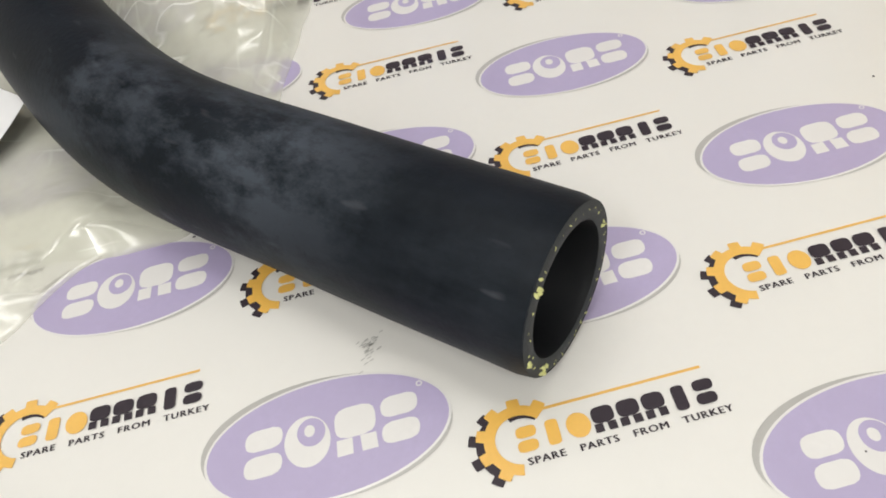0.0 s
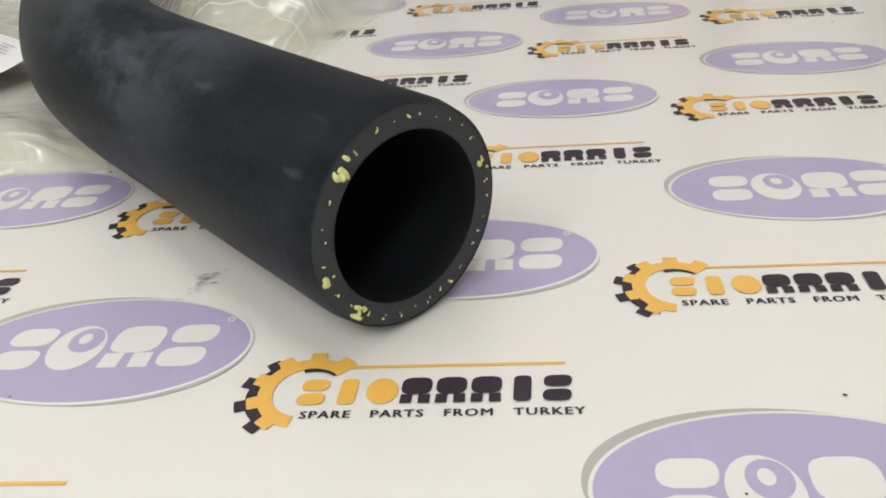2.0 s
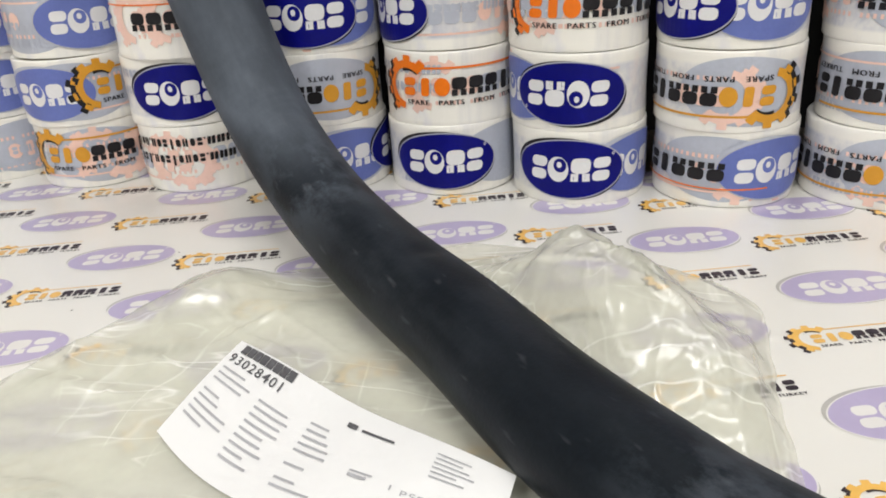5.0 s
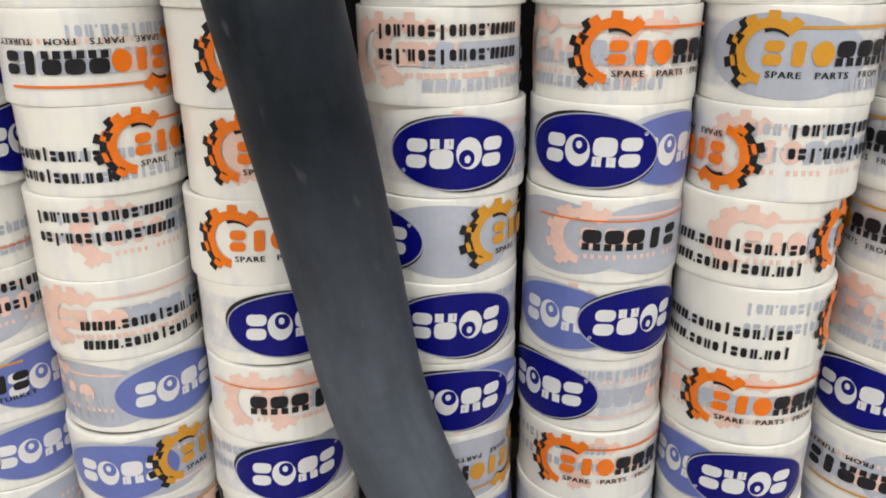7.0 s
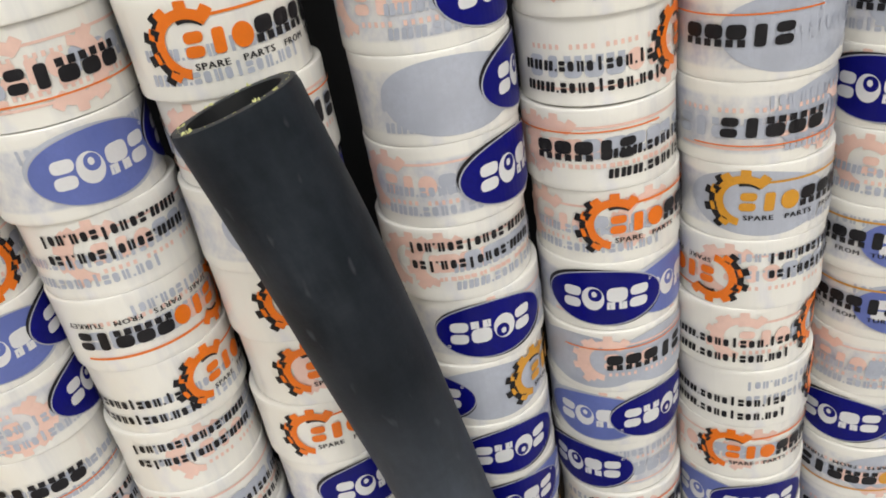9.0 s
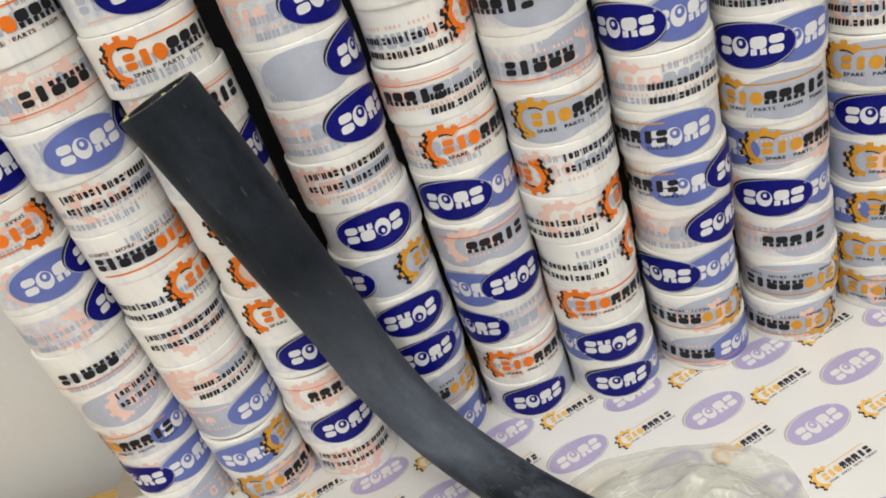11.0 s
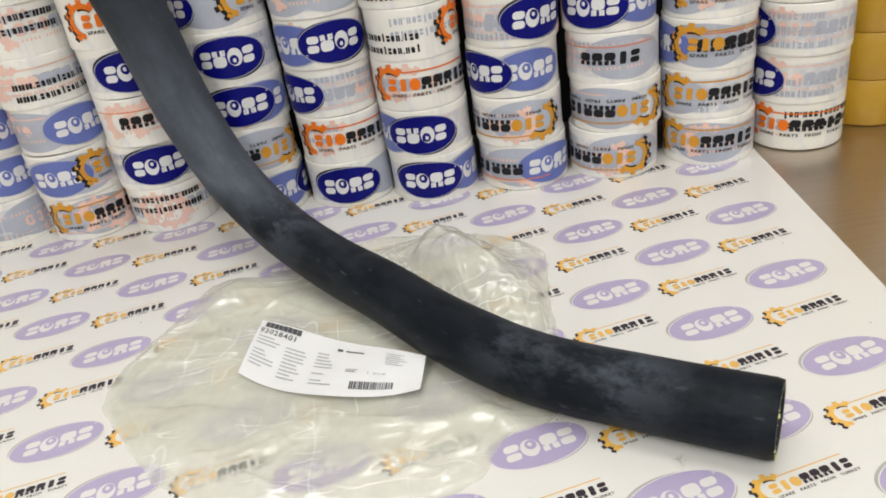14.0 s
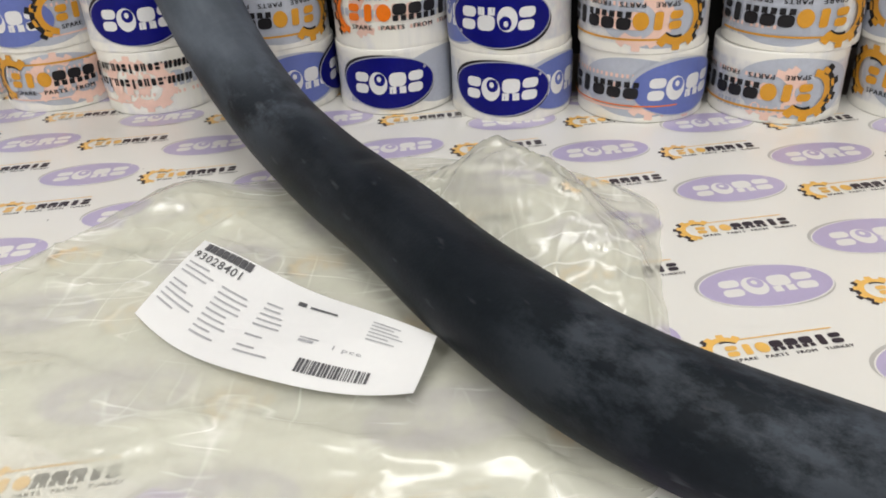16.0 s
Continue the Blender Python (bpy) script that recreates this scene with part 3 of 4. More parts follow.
def lathe(bm, profile, n=48, k=0):
    rings = [[bm.verts.new((r * math.cos(2 * math.pi * i / n), r * math.sin(2 * math.pi * i / n), z)) for i in range(n)] for r, z in profile]
    for a, b in zip(rings, rings[1:]):
        for i in range(n):
            bm.faces.new((a[i], a[(i + 1) % n], b[(i + 1) % n], b[i])).material_index = k
    return bm


bm = lathe(bmesh.new(), [(0.0385, 0.0006), (R - 0.0005, 0.0), (R - 0.0002, 0.0003), (R, 0.0009), (R, 0.0036), (R - 0.0003, TALL * 0.5), (R, TALL - 0.0040), (R, TALL - 0.0009), (R - 0.0002, TALL - 0.0003), (R - 0.0005, TALL), (0.0385, TALL - 0.0008), (0.0385, 0.0006)], 56)
bmesh.ops.recalc_face_normals(bm, faces=bm.faces)
WOUND = as_mesh("wound_tape", bm.copy(), [TAPE], True)
WOUND_INKED = as_mesh("wound_tape", bm, [TAPE_INKED], True)
bm = lathe(bmesh.new(), [(0.0380, 0.0), (0.0384, 0.0), (0.0384, TALL), (0.0350, TALL), (0.0350, 0.0), (0.0380, 0.0)], 40)
bmesh.ops.recalc_face_normals(bm, faces=bm.faces)
CORE_MESH = as_mesh("core", bm, [CORE], True)

# Each stack from the table upward: what each roll shows, and where across it (-1 to 1) in the camera's view.
# S dark oval, G faded oval, B pale oval, T orange gear, P faded gear, W web address, w faded address, K black blocks; ' upside down.
STACKS = [
    (-0.634, 0.715, 0.0, ["w0 B.5", "G.2 S-.9", "G.5 T-.8", "W'.5 B-.3", "w.2 K'-.4", "S.8 w-.2", "G.0 S.9", "T'-.5 w.4", "S.3 G-.6", "G.1 P.7", "T-.3", "W.0", "S.2", "T.0"]),
    (-0.540, 0.702, 0.0, ["B.1 T-.0 P.7", "G-.5 B.0 T.9", "B-.7 w-.5 G.35", "P-.2 W.25", "W'-.2 P.6", "W-.8 T.85", "P'.2 T'.05", "W'-.2 P.3", "G.1 S1.0 w'.1", "K'.1 P.2", "P-.2 T.15", "S.2 G-.6", "W.0", "T.0"]),
    (-0.445, 0.690, 0.0, ["P.3 W'-.3", "S-.05 B.8", "P.2 K.0", "S.0 G.9", "T.2", "P.5 T.3", "T.4 P.8", "B.0 w.2 S.9", "P-.2 K.3", "T.2", "S.2", "W.0", "T-.3", "S.0"]),
    (-0.341, 0.686, 0.0, ["G.45 S1.05", "B.3 T'.1 w-.3", "G.4 S-.05 w.5", "S'-.0 w.6", "B-.1 S-.95 w-.3 T.95", "S'-.1 w.8", "W'-.1 P.2 w.5", "w-.3 P-.4 S.55", "w-.1 B-.1 S.85", "P-.3 w.2 S.6", "T.2", "G.0", "S.3", "W.2"]),
    (-0.246, 0.685, 0.0, ["S-.02 B.9", "P.6 T.2", "S-.8 w'.2 P'.5", "G-.65 S'.35", "B-.7 P.3 K.15 B.5", "G.6 S-.45", "w-.5 P.8 T.45", "P-.2 K-.55 W.6", "W-.4 T1.0", "P.2 K-.3 w.5", "G-.2", "T-.1", "S.1", "W.0"]),
    (-0.157, 0.667, 0.0, ["G.9 S-.02", "G-.8 S'.0", "P.6 T.25", "W-.55 T1.2", "W-.5 P.4 T1.05", "P.1 W'.65 T'-1.05", "B-.3 T.25", "P'-.2 B.7 K'-.1 w'.6", "K-.6 B.1 w.6", "W.1", "T.2", "S-.3", "T.0", "S.0"]),
    (-0.062, 0.659, 0.0, ["B.1 P'-.4 K'-.45 G.75", "B.4 T'-.05 P'-.6", "G.55 S-.6", "w-.2 P-.3 S.7", "G.1 T-.95 S.95", "T-.95 G.15", "w-.3 P.0 W.55", "G.5 S-.6", "B.0 K-.4", "T.2", "W.0", "S.0", "T.0", "S.0"]),
    (0.036, 0.656, 0.0, ["B.5 P'-.6 T'-.1", "B.0 w-.2 T'.15", "P-.2 K.15 B.5", "G.9 S-.15", "B-.3 G-.9 T.5", "B.3 T-.1", "S-.4 G.5", "w.1 W-.3", "T.1", "S.2", "G.0", "W.1", "T.0", "S.0"]),
    (0.131, 0.651, 0.0, ["B.3 P.8 T.15", "B-.6 T.35", "G-.8 B.2 T.6 K.6", "B-.5 T.55", "G-.5 S.0", "B.1 T.2", "W.0 P.3", "S.3", "T-.1", "G.2", "W.0", "S.0", "T.0", "S.0"]),
    (0.227, 0.650, 0.0, ["T.2 W'.75", "S-.75 P.4 w.2", "S-.9 P.5 w.0", "B-.4 T'-.1", "S-.5 G.5", "T.2", "G.0", "W.0", "S.2", "T.0", "G.0", "S.0", "T.0", "S.0"]),
]
roll_rng = random.Random(5)


def tape_roll(x, y, z, marks, turn):
    body = new("tape_roll", WOUND_INKED if any(q[0] in "BGS" for q in marks.split()) else WOUND)
    body.matrix_basis = pose(x, y, z, roll_rng.uniform(-0.35, 0.35), roll_rng.uniform(-0.35, 0.35), 0)
    core = new("core", CORE_MESH)
    core.parent = body
    for level, mark in enumerate(sorted(marks.split(), key=lambda q: "BPwGWKATS".index(q[0]))):
        kind, flip = mark[0], "'" in mark
        o = float(mark[1:].replace("'", ""))
        a = math.asin(max(-1, min(1, o))) + (o - max(-1, min(1, o))) * 1.5
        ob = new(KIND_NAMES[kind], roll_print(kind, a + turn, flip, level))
        ob.parent = body
        if kind in "SG":
            marks_on = new("ball_mark", roll_print(kind.lower(), a + turn, flip, level))
            marks_on.parent = ob
            tagged(marks_on, kind="stuff")
        if kind in "TA":
            words = new("gear_lettering", roll_print(kind.lower(), a + turn, flip, level))
            words.parent = body
            tagged(words, kind="stuff")
        if kind in "WwKP":
            tagged(ob, kind="stuff")
    top = sorted(marks.split(), key=lambda q: "BPwGWKATS".index(q[0]))[-1][0]
    says = {"S": "a navy oval", "G": "a faded blue oval", "T": "an orange gear", "A": "an amber gear", "W": "black web addresses", "K": "black blocks", "P": "a faded gear", "w": "grey writing", "B": "a pale oval"}[top]
    tagged(body, "roll of white packing tape printed with %s" % says, "tape roll", "stacked tape rolls")
    return body


ghost_rng = random.Random(21)
for x, y, lean, rolls in STACKS:
    # each stack's prints are turned to fit the camera's view
    face = math.atan2(x - VIEW_X, y - VIEW_Y)
    for k, marks in enumerate(rolls[:13]):
        if "B" in marks or "G" in marks:
            marks = marks.replace("T", "A")
        if ghost_rng.random() < (1.0 if len(marks.split()) < 3 else 0.6):
            marks += " %s%s%.1f" % (ghost_rng.choice("PwwP"), ghost_rng.choice(("", "'")), ghost_rng.uniform(-0.95, 0.95))
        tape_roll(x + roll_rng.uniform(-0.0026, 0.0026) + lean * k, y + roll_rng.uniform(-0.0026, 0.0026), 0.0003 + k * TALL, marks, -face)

bm = lathe(bmesh.new(), [(0.0385, 0.0006), (R - 0.0006, 0.0002), (R, 0.0009), (R, TALL - 0.0010), (R - 0.0006, TALL - 0.0003), (0.0385, TALL - 0.0008), (0.0385, 0.0006)], 48)
bmesh.ops.recalc_face_normals(bm, faces=bm.faces)
YELLOW_WOUND = as_mesh("wound_tape", bm, [YELLOW], True)
for k in range(13):
    body = new("tape_roll", YELLOW_WOUND)
    body.matrix_basis = pose(YEL[0] + roll_rng.uniform(-0.001, 0.001), YEL[1], k * TALL)
    new("core", CORE_MESH).parent = body
    tagged(body, "roll of plain yellow packing tape in a stack", "tape roll", "stacked yellow rolls")

# ---------------------------------------------------------------- rubber hose


def smooth_line(ctrl, per=18):
    c = [Vector(p) for p in ctrl]
    c = [2 * c[0] - c[1]] + c + [2 * c[-1] - c[-2]]
    out = []
    for i in range(1, len(c) - 2):
        a, b, d, e = c[i - 1], c[i], c[i + 1], c[i + 2]
        for s in range(per):
            w = s / per
            out.append(0.5 * ((2 * b) + (d - a) * w + (2 * a - 5 * b + 4 * d - e) * w ** 2 + (3 * b - a - 3 * d + e) * w ** 3))
    out.append(c[-2])
    return out


def sweep(line, radii, n=40):
    """Rings of points round a line, with a frame that does not twist."""
    rings, up = [], Vector((0, 0, 1))
    for i, p in enumerate(line):
        t = (line[min(i + 1, len(line) - 1)] - line[max(i - 1, 0)]).normalized()
        side = t.cross(up).normalized()
        up = side.cross(t).normalized()
        rings.append([p + (side * math.cos(2 * math.pi * k / n) + up * math.sin(2 * math.pi * k / n)) * radii(i, k) for k in range(n)])
    return rings


def skin(bm, rings, girths=None):
    """Faces between the rings; with girths also a map in metres, its seam underneath."""
    vs = [[bm.verts.new(p) for p in r] for r in rings]
    n = len(vs[0])
    uv = bm.loops.layers.uv.new("along") if girths else None
    along = 0.0
    for i, (a, b) in enumerate(zip(vs, vs[1:])):
        step = (sum((v.co for v in b), Vector()) - sum((v.co for v in a), Vector())).length / n
        for k in range(n):
            fc = bm.faces.new((a[k], a[(k + 1) % n], b[(k + 1) % n], b[k]))
            if girths:
                q = (k + n // 4) % n
                for loop, (du, dv) in zip(fc.loops, ((0, 0), (0, 1), (1, 1), (1, 0))):
                    loop[uv].uv = (along + du * step, (q + dv) / n * 2 * math.pi * HOSE_R)
        along += step
    return vs


axis = smooth_line(HOSE)
last = len(axis) - 1


def girth(i):
    """The hose widens towards its upper end."""
    s = min(1, max(0, (i / last - 0.40) / 0.60))
    return HOSE_R + (HOSE_R_TOP - HOSE_R) * s * s * (3 - 2 * s) if s < 0.5 else HOSE_R + (HOSE_R_TOP - HOSE_R) * (0.5 + (s - 0.5))


wobble = lambda i, k: girth(i) * (1 + 0.012 * noise.noise(Vector((i * 0.047, math.cos(k * math.pi / 32) * 0.8, math.sin(k * math.pi / 32) * 0.8))))


def outer(i, k):
    edge = min(i, last - i)
    return wobble(i, k) - (0.0007 if edge == 0 else 0)


hose = tagged(new("rubber_hose"), "bent black rubber hose with chalky smears, lying across plastic film", "hose")
bm = bmesh.new()
skin(bm, sweep(axis, outer, 64), True)
for v in bm.verts:
    for spot, size, deep in DENTS:
        d = (v.co - Vector(spot)).length / size
        if d < 2.5:
            v.co.z -= deep * math.exp(-d * d)
bmesh.ops.recalc_face_normals(bm, faces=bm.faces)
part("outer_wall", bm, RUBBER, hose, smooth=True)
bm = bmesh.new()
skin(bm, sweep(axis, lambda i, k: girth(i) * BORE_RATIO))
bmesh.ops.recalc_face_normals(bm, faces=bm.faces)
bmesh.ops.reverse_faces(bm, faces=bm.faces)
part("bore", bm, BORE, hose, "plain black inner wall", smooth=True)
for end in (0, last):
    bm = bmesh.new()
    step = (axis[1] - axis[0]).normalized() if end == 0 else (axis[-2] - axis[-1]).normalized()
    whole = [sweep(axis, lambda i, k, q=q: girth(i) * min(q, 0.972))[end] for q in (BORE_RATIO, BORE_RATIO + 0.05, 0.90, 0.98)]
    vs = []
    for q, rg in enumerate(whole):
        vs.append([bm.verts.new(p - step * (0.0003 if q in (1, 2) else -0.0002)) for p in rg])
    for a, b in zip(vs, vs[1:]):
        for k in range(len(a)):
            bm.faces.new((a[k], a[(k + 1) % len(a)], b[(k + 1) % len(a)], b[k]))
    bmesh.ops.recalc_face_normals(bm, faces=bm.faces)
    face = part("cut_end", bm, FACE, hose, "cut rubber end ring with yellow reinforcing fibres", smooth=True)
    # ends of the textile ply, in tufts round the ring
    rng = random.Random(3 + end)
    mid = sum(whole[0], Vector()) / len(whole[0])
    e1 = (whole[0][0] - mid).normalized()
    e2 = step.cross(e1).normalized()
    bm = bmesh.new()
    for tuft in range(34):
        a = 2 * math.pi * tuft / 34 + rng.uniform(-0.05, 0.05)
        big = rng.random() < 0.24
        for s in range(rng.randint(3, 6) if big else rng.randint(1, 2)):
            rr = girth(end) * (0.87 + rng.uniform(-0.025, 0.025) * (2.0 if big else 1))
            aa = a + rng.uniform(-0.07, 0.07) * (1 if big else 0.4)
            c = mid + (e1 * math.cos(aa) + e2 * math.sin(aa)) * rr - step * 0.0002
            size = rng.uniform(0.0004, 0.0010) if big else rng.uniform(0.0002, 0.0004)
            m = Matrix.Translation(c) @ Euler((rng.uniform(0, 3), rng.uniform(0, 3), rng.uniform(0, 3))).to_matrix().to_4x4() @ Matrix.Diagonal((size * rng.uniform(1, 2.2), size, size * 0.6, 1))
            bmesh.ops.create_icosphere(bm, subdivisions=1, radius=1.0, matrix=m)
    part("fibre_fringe", bm, FIBRE, face, "frayed yellow fibre ends")

# ---------------------------------------------------------------- polythene bag and its label


def hose_height(x, y):
    best = 9.0
    for p in axis[::3]:
        if p.z < 0.12:
            best = min(best, math.hypot(p.x - x, p.y - y))
    return best


def ridge(x, y, along, across, turn, seed, power):
    """Thin winding creases that run one way."""
    ca, sa = math.cos(turn), math.sin(turn)
    u, v = x * ca + y * sa, -x * sa + y * ca
    w = noise.noise(Vector((u * 6 + seed, v * 6, seed))) * 0.9
    return max(0.0, 1 - abs(noise.noise(Vector((u * along, v * across + w, seed)))) * 3.2) ** power


def hump(x, y, cx, cy, r0, r1, turn):
    """A soft mound, longer one way."""
    ca, sa = math.cos(turn), math.sin(turn)
    u, v = (x - cx) * ca + (y - cy) * sa, -(x - cx) * sa + (y - cy) * ca
    return math.exp(-(u / r0) ** 2 - (v / r1) ** 2)


def pleat(x, y, p, q, wide):
    """A narrow fold from p to q that winds a little and fades at its ends."""
    dx, dy = q[0] - p[0], q[1] - p[1]
    long = math.hypot(dx, dy)
    t = ((x - p[0]) * dx + (y - p[1]) * dy) / (long * long)
    if not -0.1 < t < 1.1:
        return 0.0
    off = ((x - p[0]) * dy - (y - p[1]) * dx) / long + 0.006 * noise.noise(Vector((t * 4, p[0] * 30, p[1] * 30)))
    return math.exp(-abs(off / wide) ** 1.3) * max(0.0, math.sin(math.pi * min(1, max(0, (t + 0.1) / 1.2))))


pleat_rng = random.Random(31)
PLEATS = []
for i in range(46):
    px, py, turn, long = pleat_rng.uniform(-0.41, -0.10), pleat_rng.uniform(0.24, 0.50), pleat_rng.gauss(-0.25, 0.45), pleat_rng.uniform(0.04, 0.13)
    PLEATS.append(((px, py), (px + long * math.cos(turn), py + long * math.sin(turn)), pleat_rng.uniform(0.0016, 0.0036), pleat_rng.uniform(0.0006, 0.0019)))


def bag_z(x, y, puffed, seed):
    """Height of the film: broad swells, winding folds, flat under the label and the hose."""
    z = 0.0030 + 0.0036 * max(0, noise.noise(Vector((x * 9, y * 9, seed))) + 0.35)
    z += 0.0110 * hump(x, y, -0.350, 0.475, 0.032, 0.020, 1.0) + 0.0080 * hump(x, y, -0.300, 0.470, 0.05, 0.02, -0.7)
    z += 0.0030 * hump(x, y, -0.33, 0.315, 0.09, 0.014, -0.3) + 0.0036 * hump(x, y, -0.20, 0.285, 0.07, 0.012, -0.2)
    for p, q, wide, tall in PLEATS:
        z += tall * pleat(x, y, p, q, wide)
    z += 0.0016 * ridge(x, y, 7, 24, -0.3, 5.5 + seed, 4) + 0.0009 * ridge(x, y, 16, 40, 0.6, 2.5 + seed, 3)
    d = math.hypot((x + 0.252) / 0.085, (y - 0.362) / 0.062)
    calm = min(1.0, max(0.0, d - 0.85) * 2.2)
    z = z * calm + 0.0064 * (1 - calm)
    near = hose_height(x, y)
    z *= min(1.0, 0.12 + max(0, near - 0.018) * 22)
    z += 0.0110 * hump(x, y, -0.132, 0.290, 0.030, 0.022, -0.6) * min(1.0, max(0.0, near - 0.020) * 60)
    if puffed:
        ca, sa = math.cos(2.2), math.sin(2.2)
        u, v = (x - PUFF[0]) * ca + (y - PUFF[1]) * sa, -(x - PUFF[0]) * sa + (y - PUFF[1]) * ca
        reach = (u / 0.064) ** 2 + (v / (0.046 if v > 0 else 0.036)) ** 2
        body = math.exp(-reach ** 1.3)
        crumple = 0.80 + 0.16 * noise.noise(Vector((x * 20, y * 20, 2.0))) + 0.14 * ridge(x, y, 8, 30, 0.9, 4.2, 2) + 0.12 * ridge(x, y, 10, 26, 2.3, 9.4, 3) + 0.06 * ridge(x, y, 20, 50, 1.6, 6.1, 2)
        z += puffed * body * crumple * min(1.0, max(0.0, near - 0.024) * 45)
    return max(0.0010, z)


def rounded_rim(ctrl, n, seed):
    """A closed smooth line through the points, roughened, as angle and distance from the bag's middle."""
    pts = [Vector(p) - Vector(BAG_MID) for p in ctrl]
    dense, m = [], len(pts)
    for i in range(m):
        a, b, c, d = (pts[(i + k) % m] for k in (-1, 0, 1, 2))
        for s in range(16):
            w = s / 16
            dense.append(0.5 * (2 * b + (c - a) * w + (2 * a - 5 * b + 4 * c - d) * w * w + (3 * b - a - 3 * c + d) * w ** 3))
    dense.sort(key=lambda p: math.atan2(p.y, p.x))
    angs = [math.atan2(p.y, p.x) for p in dense]
    dist = np.interp([-math.pi + 2 * math.pi * k / n for k in range(n)], angs, [p.length for p in dense], period=2 * math.pi)
    return [d * (1 + 0.018 * noise.noise(Vector((math.cos(2 * math.pi * k / n) * 9, math.sin(2 * math.pi * k / n) * 9, seed)))) for k, d in enumerate(dist)]


def bag_leaf(ctrl, seed, lift=0.0, puffed=0.0, n=300, rings=130):
    """A crumpled leaf of film, in rings from its middle to its rim."""
    bm = bmesh.new()
    rim = rounded_rim(ctrl, n, seed)
    last_ring, hub = None, bm.verts.new((*BAG_MID, bag_z(*BAG_MID, puffed, seed) + lift))
    for i in range(1, rings + 1):
        f = i / rings
        row = []
        for k in range(n):
            a = -math.pi + 2 * math.pi * k / n
            x, y = BAG_MID[0] + math.cos(a) * rim[k] * f, BAG_MID[1] + math.sin(a) * rim[k] * f
            z = (bag_z(x, y, puffed, seed) + lift) * (1 if f < 0.93 else max(0.10, (1 - f) / 0.07)) + 0.0006
            row.append(bm.verts.new((x, y, z)))
        for k in range(n):
            if last_ring:
                bm.faces.new((last_ring[k], row[k], row[(k + 1) % n], last_ring[(k + 1) % n]))
            else:
                bm.faces.new((hub, row[k], row[(k + 1) % n]))
        last_ring = row
    return bm


bag = tagged(new("plastic_bag"), "crumpled milky polythene bag lying flat under the hose", "plastic bag")
part("lower_leaf", bag_leaf(MILKY_RIM, 2.3), POLY, bag, smooth=True)
part("upper_leaf", bag_leaf(CLEAR_RIM, 2.3, 0.0016, PUFF_TALL), POLY_THIN, bag, "clear upper film, bunched up beside the hose", smooth=True)

for leaf in bag.children:
    leaf.visible_shadow = False

# the label: u along its upper edge, v down, narrowed towards the hose to fit the camera's view
LW, LABEL_H = 0.150, 0.062


def arc(p, q, r, t):
    """A smooth line through three points, at 0, 0.5 and 1."""
    p, q, r = Vector(p), Vector(q), Vector(r)
    return p * (2 * t * t - 3 * t + 1) + q * (4 * t - 4 * t * t) + r * (2 * t * t - t)


def label_point(u, v, lift):
    s, t = u / LW, v / LABEL_H
    p = arc(*LABEL_TOP, s) * (1 - t) + arc(*LABEL_FOOT, s) * t
    return Vector((p.x, p.y, p.z + 0.0012 * math.sin(s * 9 + t * 3) + lift))


def label_patch(bm, u, v, w, h, k, lift):
    n, m = max(1, round(w / 0.004)), max(1, round(h / 0.004))
    vs = [[bm.verts.new(label_point(u + w * i / n, v + h * j / m, lift)) for j in range(m + 1)] for i in range(n + 1)]
    for i in range(n):
        for j in range(m):
            bm.faces.new((vs[i][j], vs[i][j + 1], vs[i + 1][j + 1], vs[i + 1][j])).material_index = k


label = tagged(new("parts_label"), "white printed parts label with number and barcode, on the bag", "label")
bm = bmesh.new()
label_patch(bm, 0, 0, LW, LABEL_H, 0, 0)
part("paper", bm, LABEL, label, smooth=True)
bm = bmesh.new()
for i in range(8):
    label_patch(bm, 0.006 + i * 0.0046, 0.0014, 0.0042, 0.0058, 0, 0.0004)
tagged(part("maker_mark", bm, LABEL_INK, label, "bold black maker's bars"), kind="stuff")


def label_text(name, words, u, v, wide, tall, mat, note):
    flat, bm = bmesh.new(), bmesh.new()
    add_text(flat, words, 0, 0, wide, tall, 0, 0, 0.01)
    vs = {p: bm.verts.new(label_point(u + p.co.x, v - p.co.y, 0.0004)) for p in flat.verts}
    for fc in flat.faces:
        bm.faces.new([vs[p] for p in fc.verts])
    flat.free()
    part(name, bm, mat, label, note)


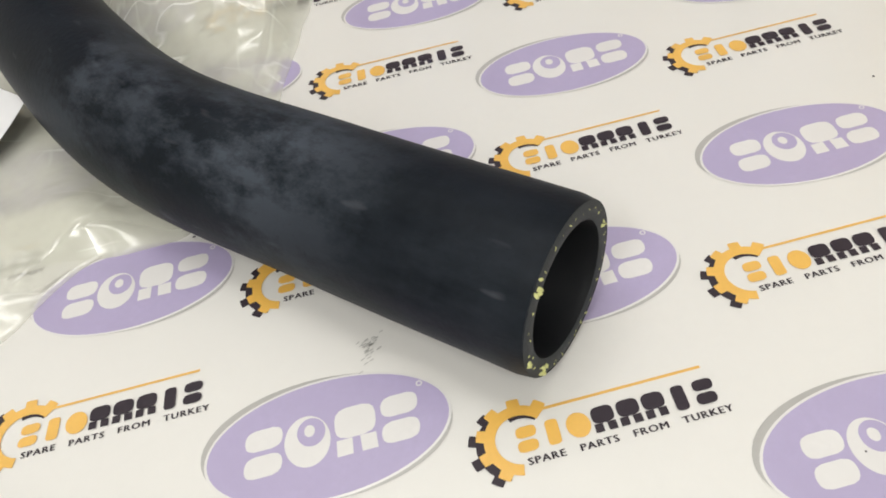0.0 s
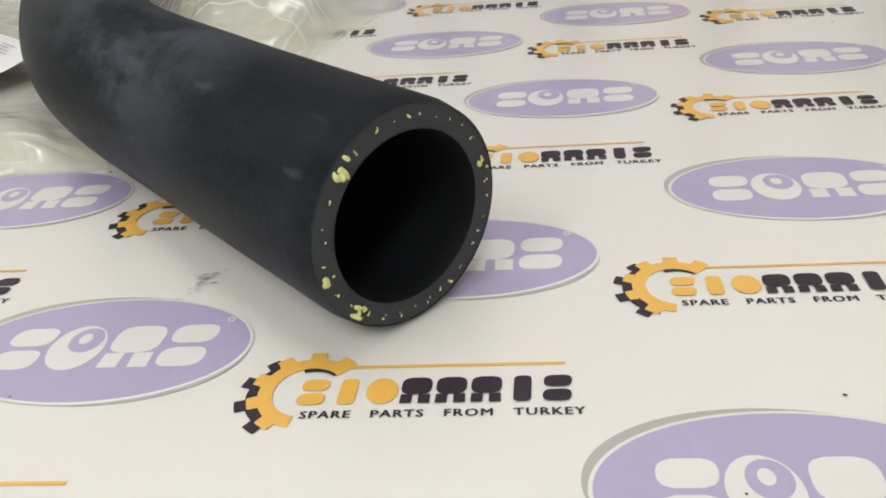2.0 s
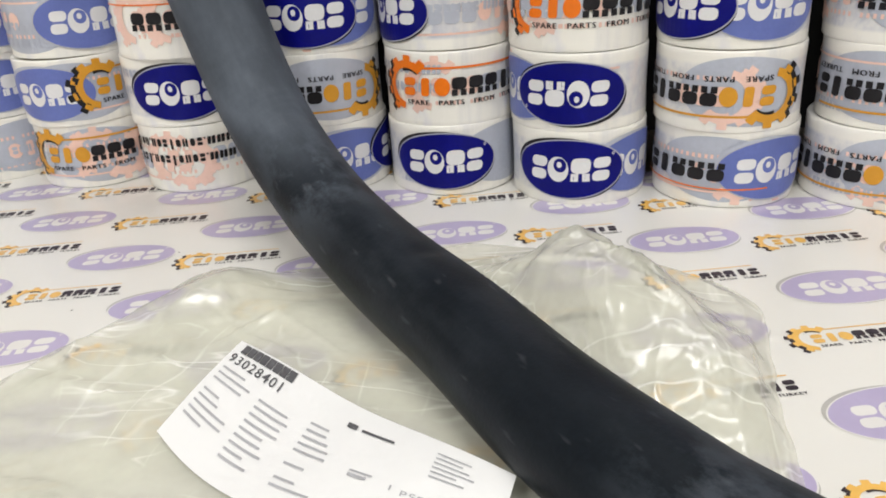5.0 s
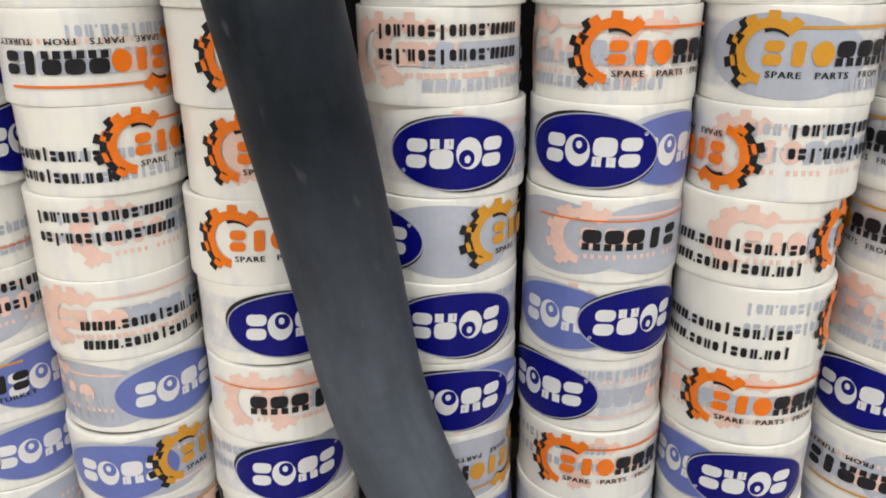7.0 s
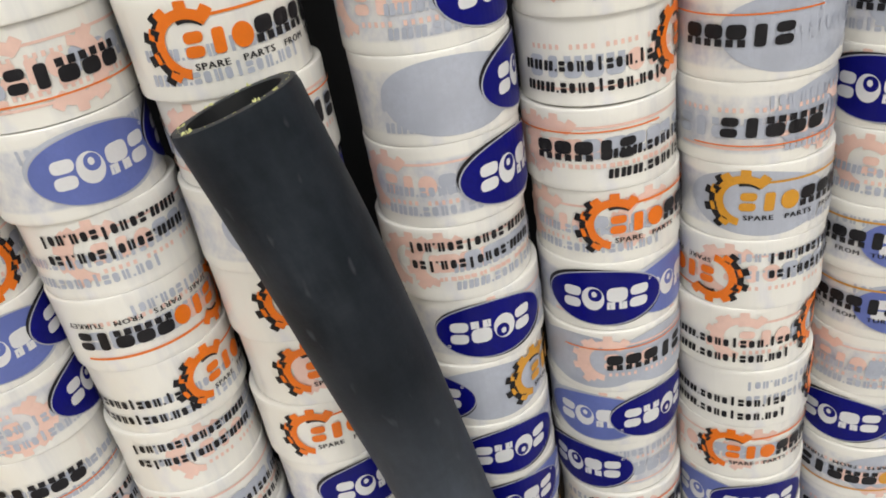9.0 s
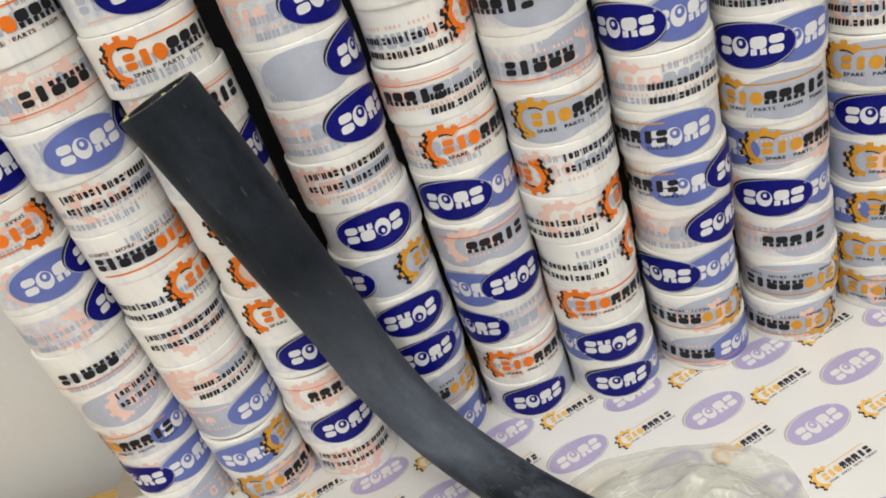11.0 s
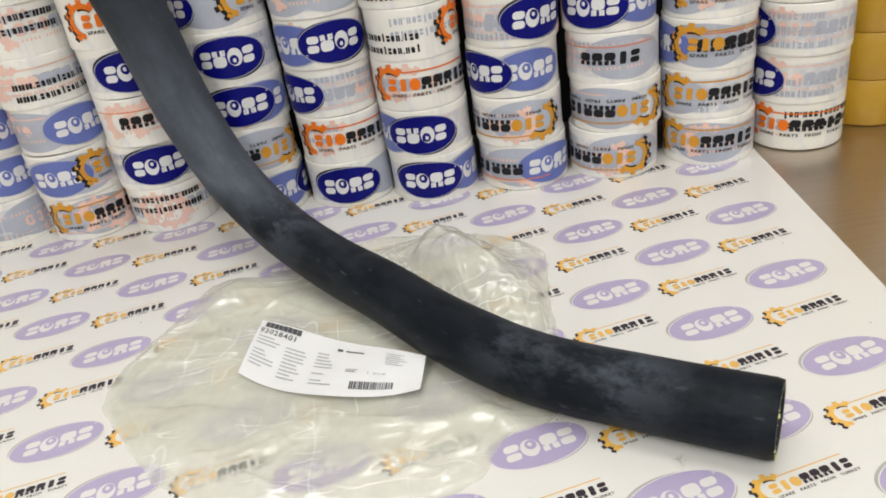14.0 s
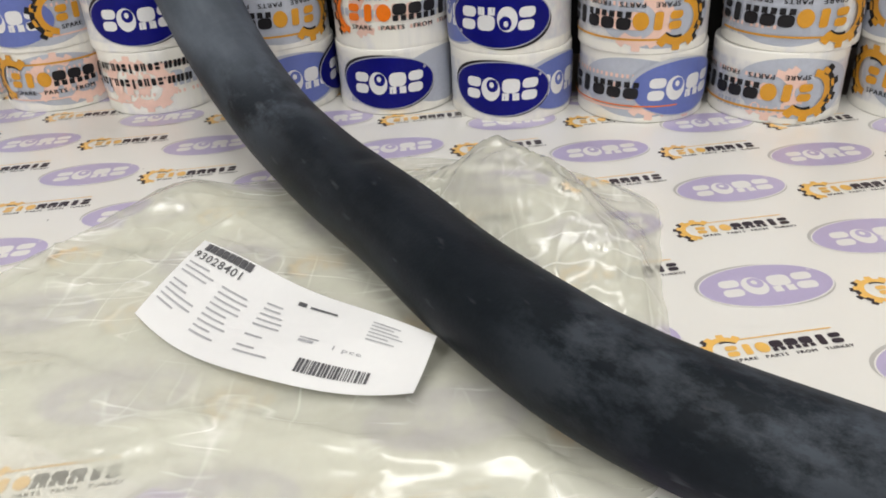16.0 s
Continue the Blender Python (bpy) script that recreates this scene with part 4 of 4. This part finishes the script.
label_text("part_number", "93028401", 0.003, 0.0145, 0.036, 0.0056, LABEL_INK, "part number in grey figures")
label_text("quantity", "1 pce", LW * 0.72, LABEL_H * 0.60, 0.014, 0.0036, LABEL_FAINT, "quantity in small grey letters")
bm = bmesh.new()
rng = random.Random(9)
for row in range(10):
    v = 0.018 + row * 0.0036
    if v > LABEL_H - 0.004:
        break
    u = 0.004
    for col in range(3):
        w = rng.uniform(0.010, 0.024)
        if u + w < LW * 0.62 and rng.random() < 0.85:
            label_patch(bm, u, v, w, 0.0011, 0, 0.0004)
        u += 0.029
for row in range(6):
    label_patch(bm, LW * 0.80, 0.008 + row * 0.0028, rng.uniform(0.010, 0.017), 0.0009, 0, 0.0004)
label_patch(bm, LW * 0.60, LABEL_H * 0.55, 0.008, 0.0016, 0, 0.0004)
label_patch(bm, LW * 0.60, LABEL_H * 0.52, 0.010, 0.0009, 0, 0.0004)
tagged(part("small_print", bm, LABEL_FAINT, label, "faint grey lines of small print"), kind="stuff")
bm = bmesh.new()
u = LW * 0.64
while u < LW * 0.86:
    w = rng.choice((0.0005, 0.0008, 0.0013))
    label_patch(bm, u, LABEL_H * 0.74, w, 0.0085, 0, 0.0004)
    u += w + rng.choice((0.0004, 0.0007))
tagged(part("barcode", bm, LABEL_INK, label, "black barcode stripes"), kind="stuff")
bm = bmesh.new()
label_patch(bm, LW * 0.52, 0.010, 0.005, 0.0028, 0, 0.0004)
label_patch(bm, LW * 0.57, 0.011, 0.016, 0.0014, 0, 0.0004)
part("emblem", bm, LABEL_INK, label)

# ---------------------------------------------------------------- cardboard box beside the table
carton = tagged(new("cardboard_box"), "brown cardboard box with closed flaps beside the table", "box")
carton.matrix_basis = pose(*BOX_AT)
bm = box_into(bmesh.new(), -0.20, -0.30, -0.735, 0.20, 0.30, 0.0, 0.004)
part("body", bm, CARD, carton)
part("flap", box_into(bmesh.new(), -0.198, -0.298, 0.0005, -0.002, 0.298, 0.0045, 0.001), CARD, carton)
part("flap", box_into(bmesh.new(), 0.002, -0.298, 0.0005, 0.198, 0.298, 0.0045, 0.001), CARD, carton)
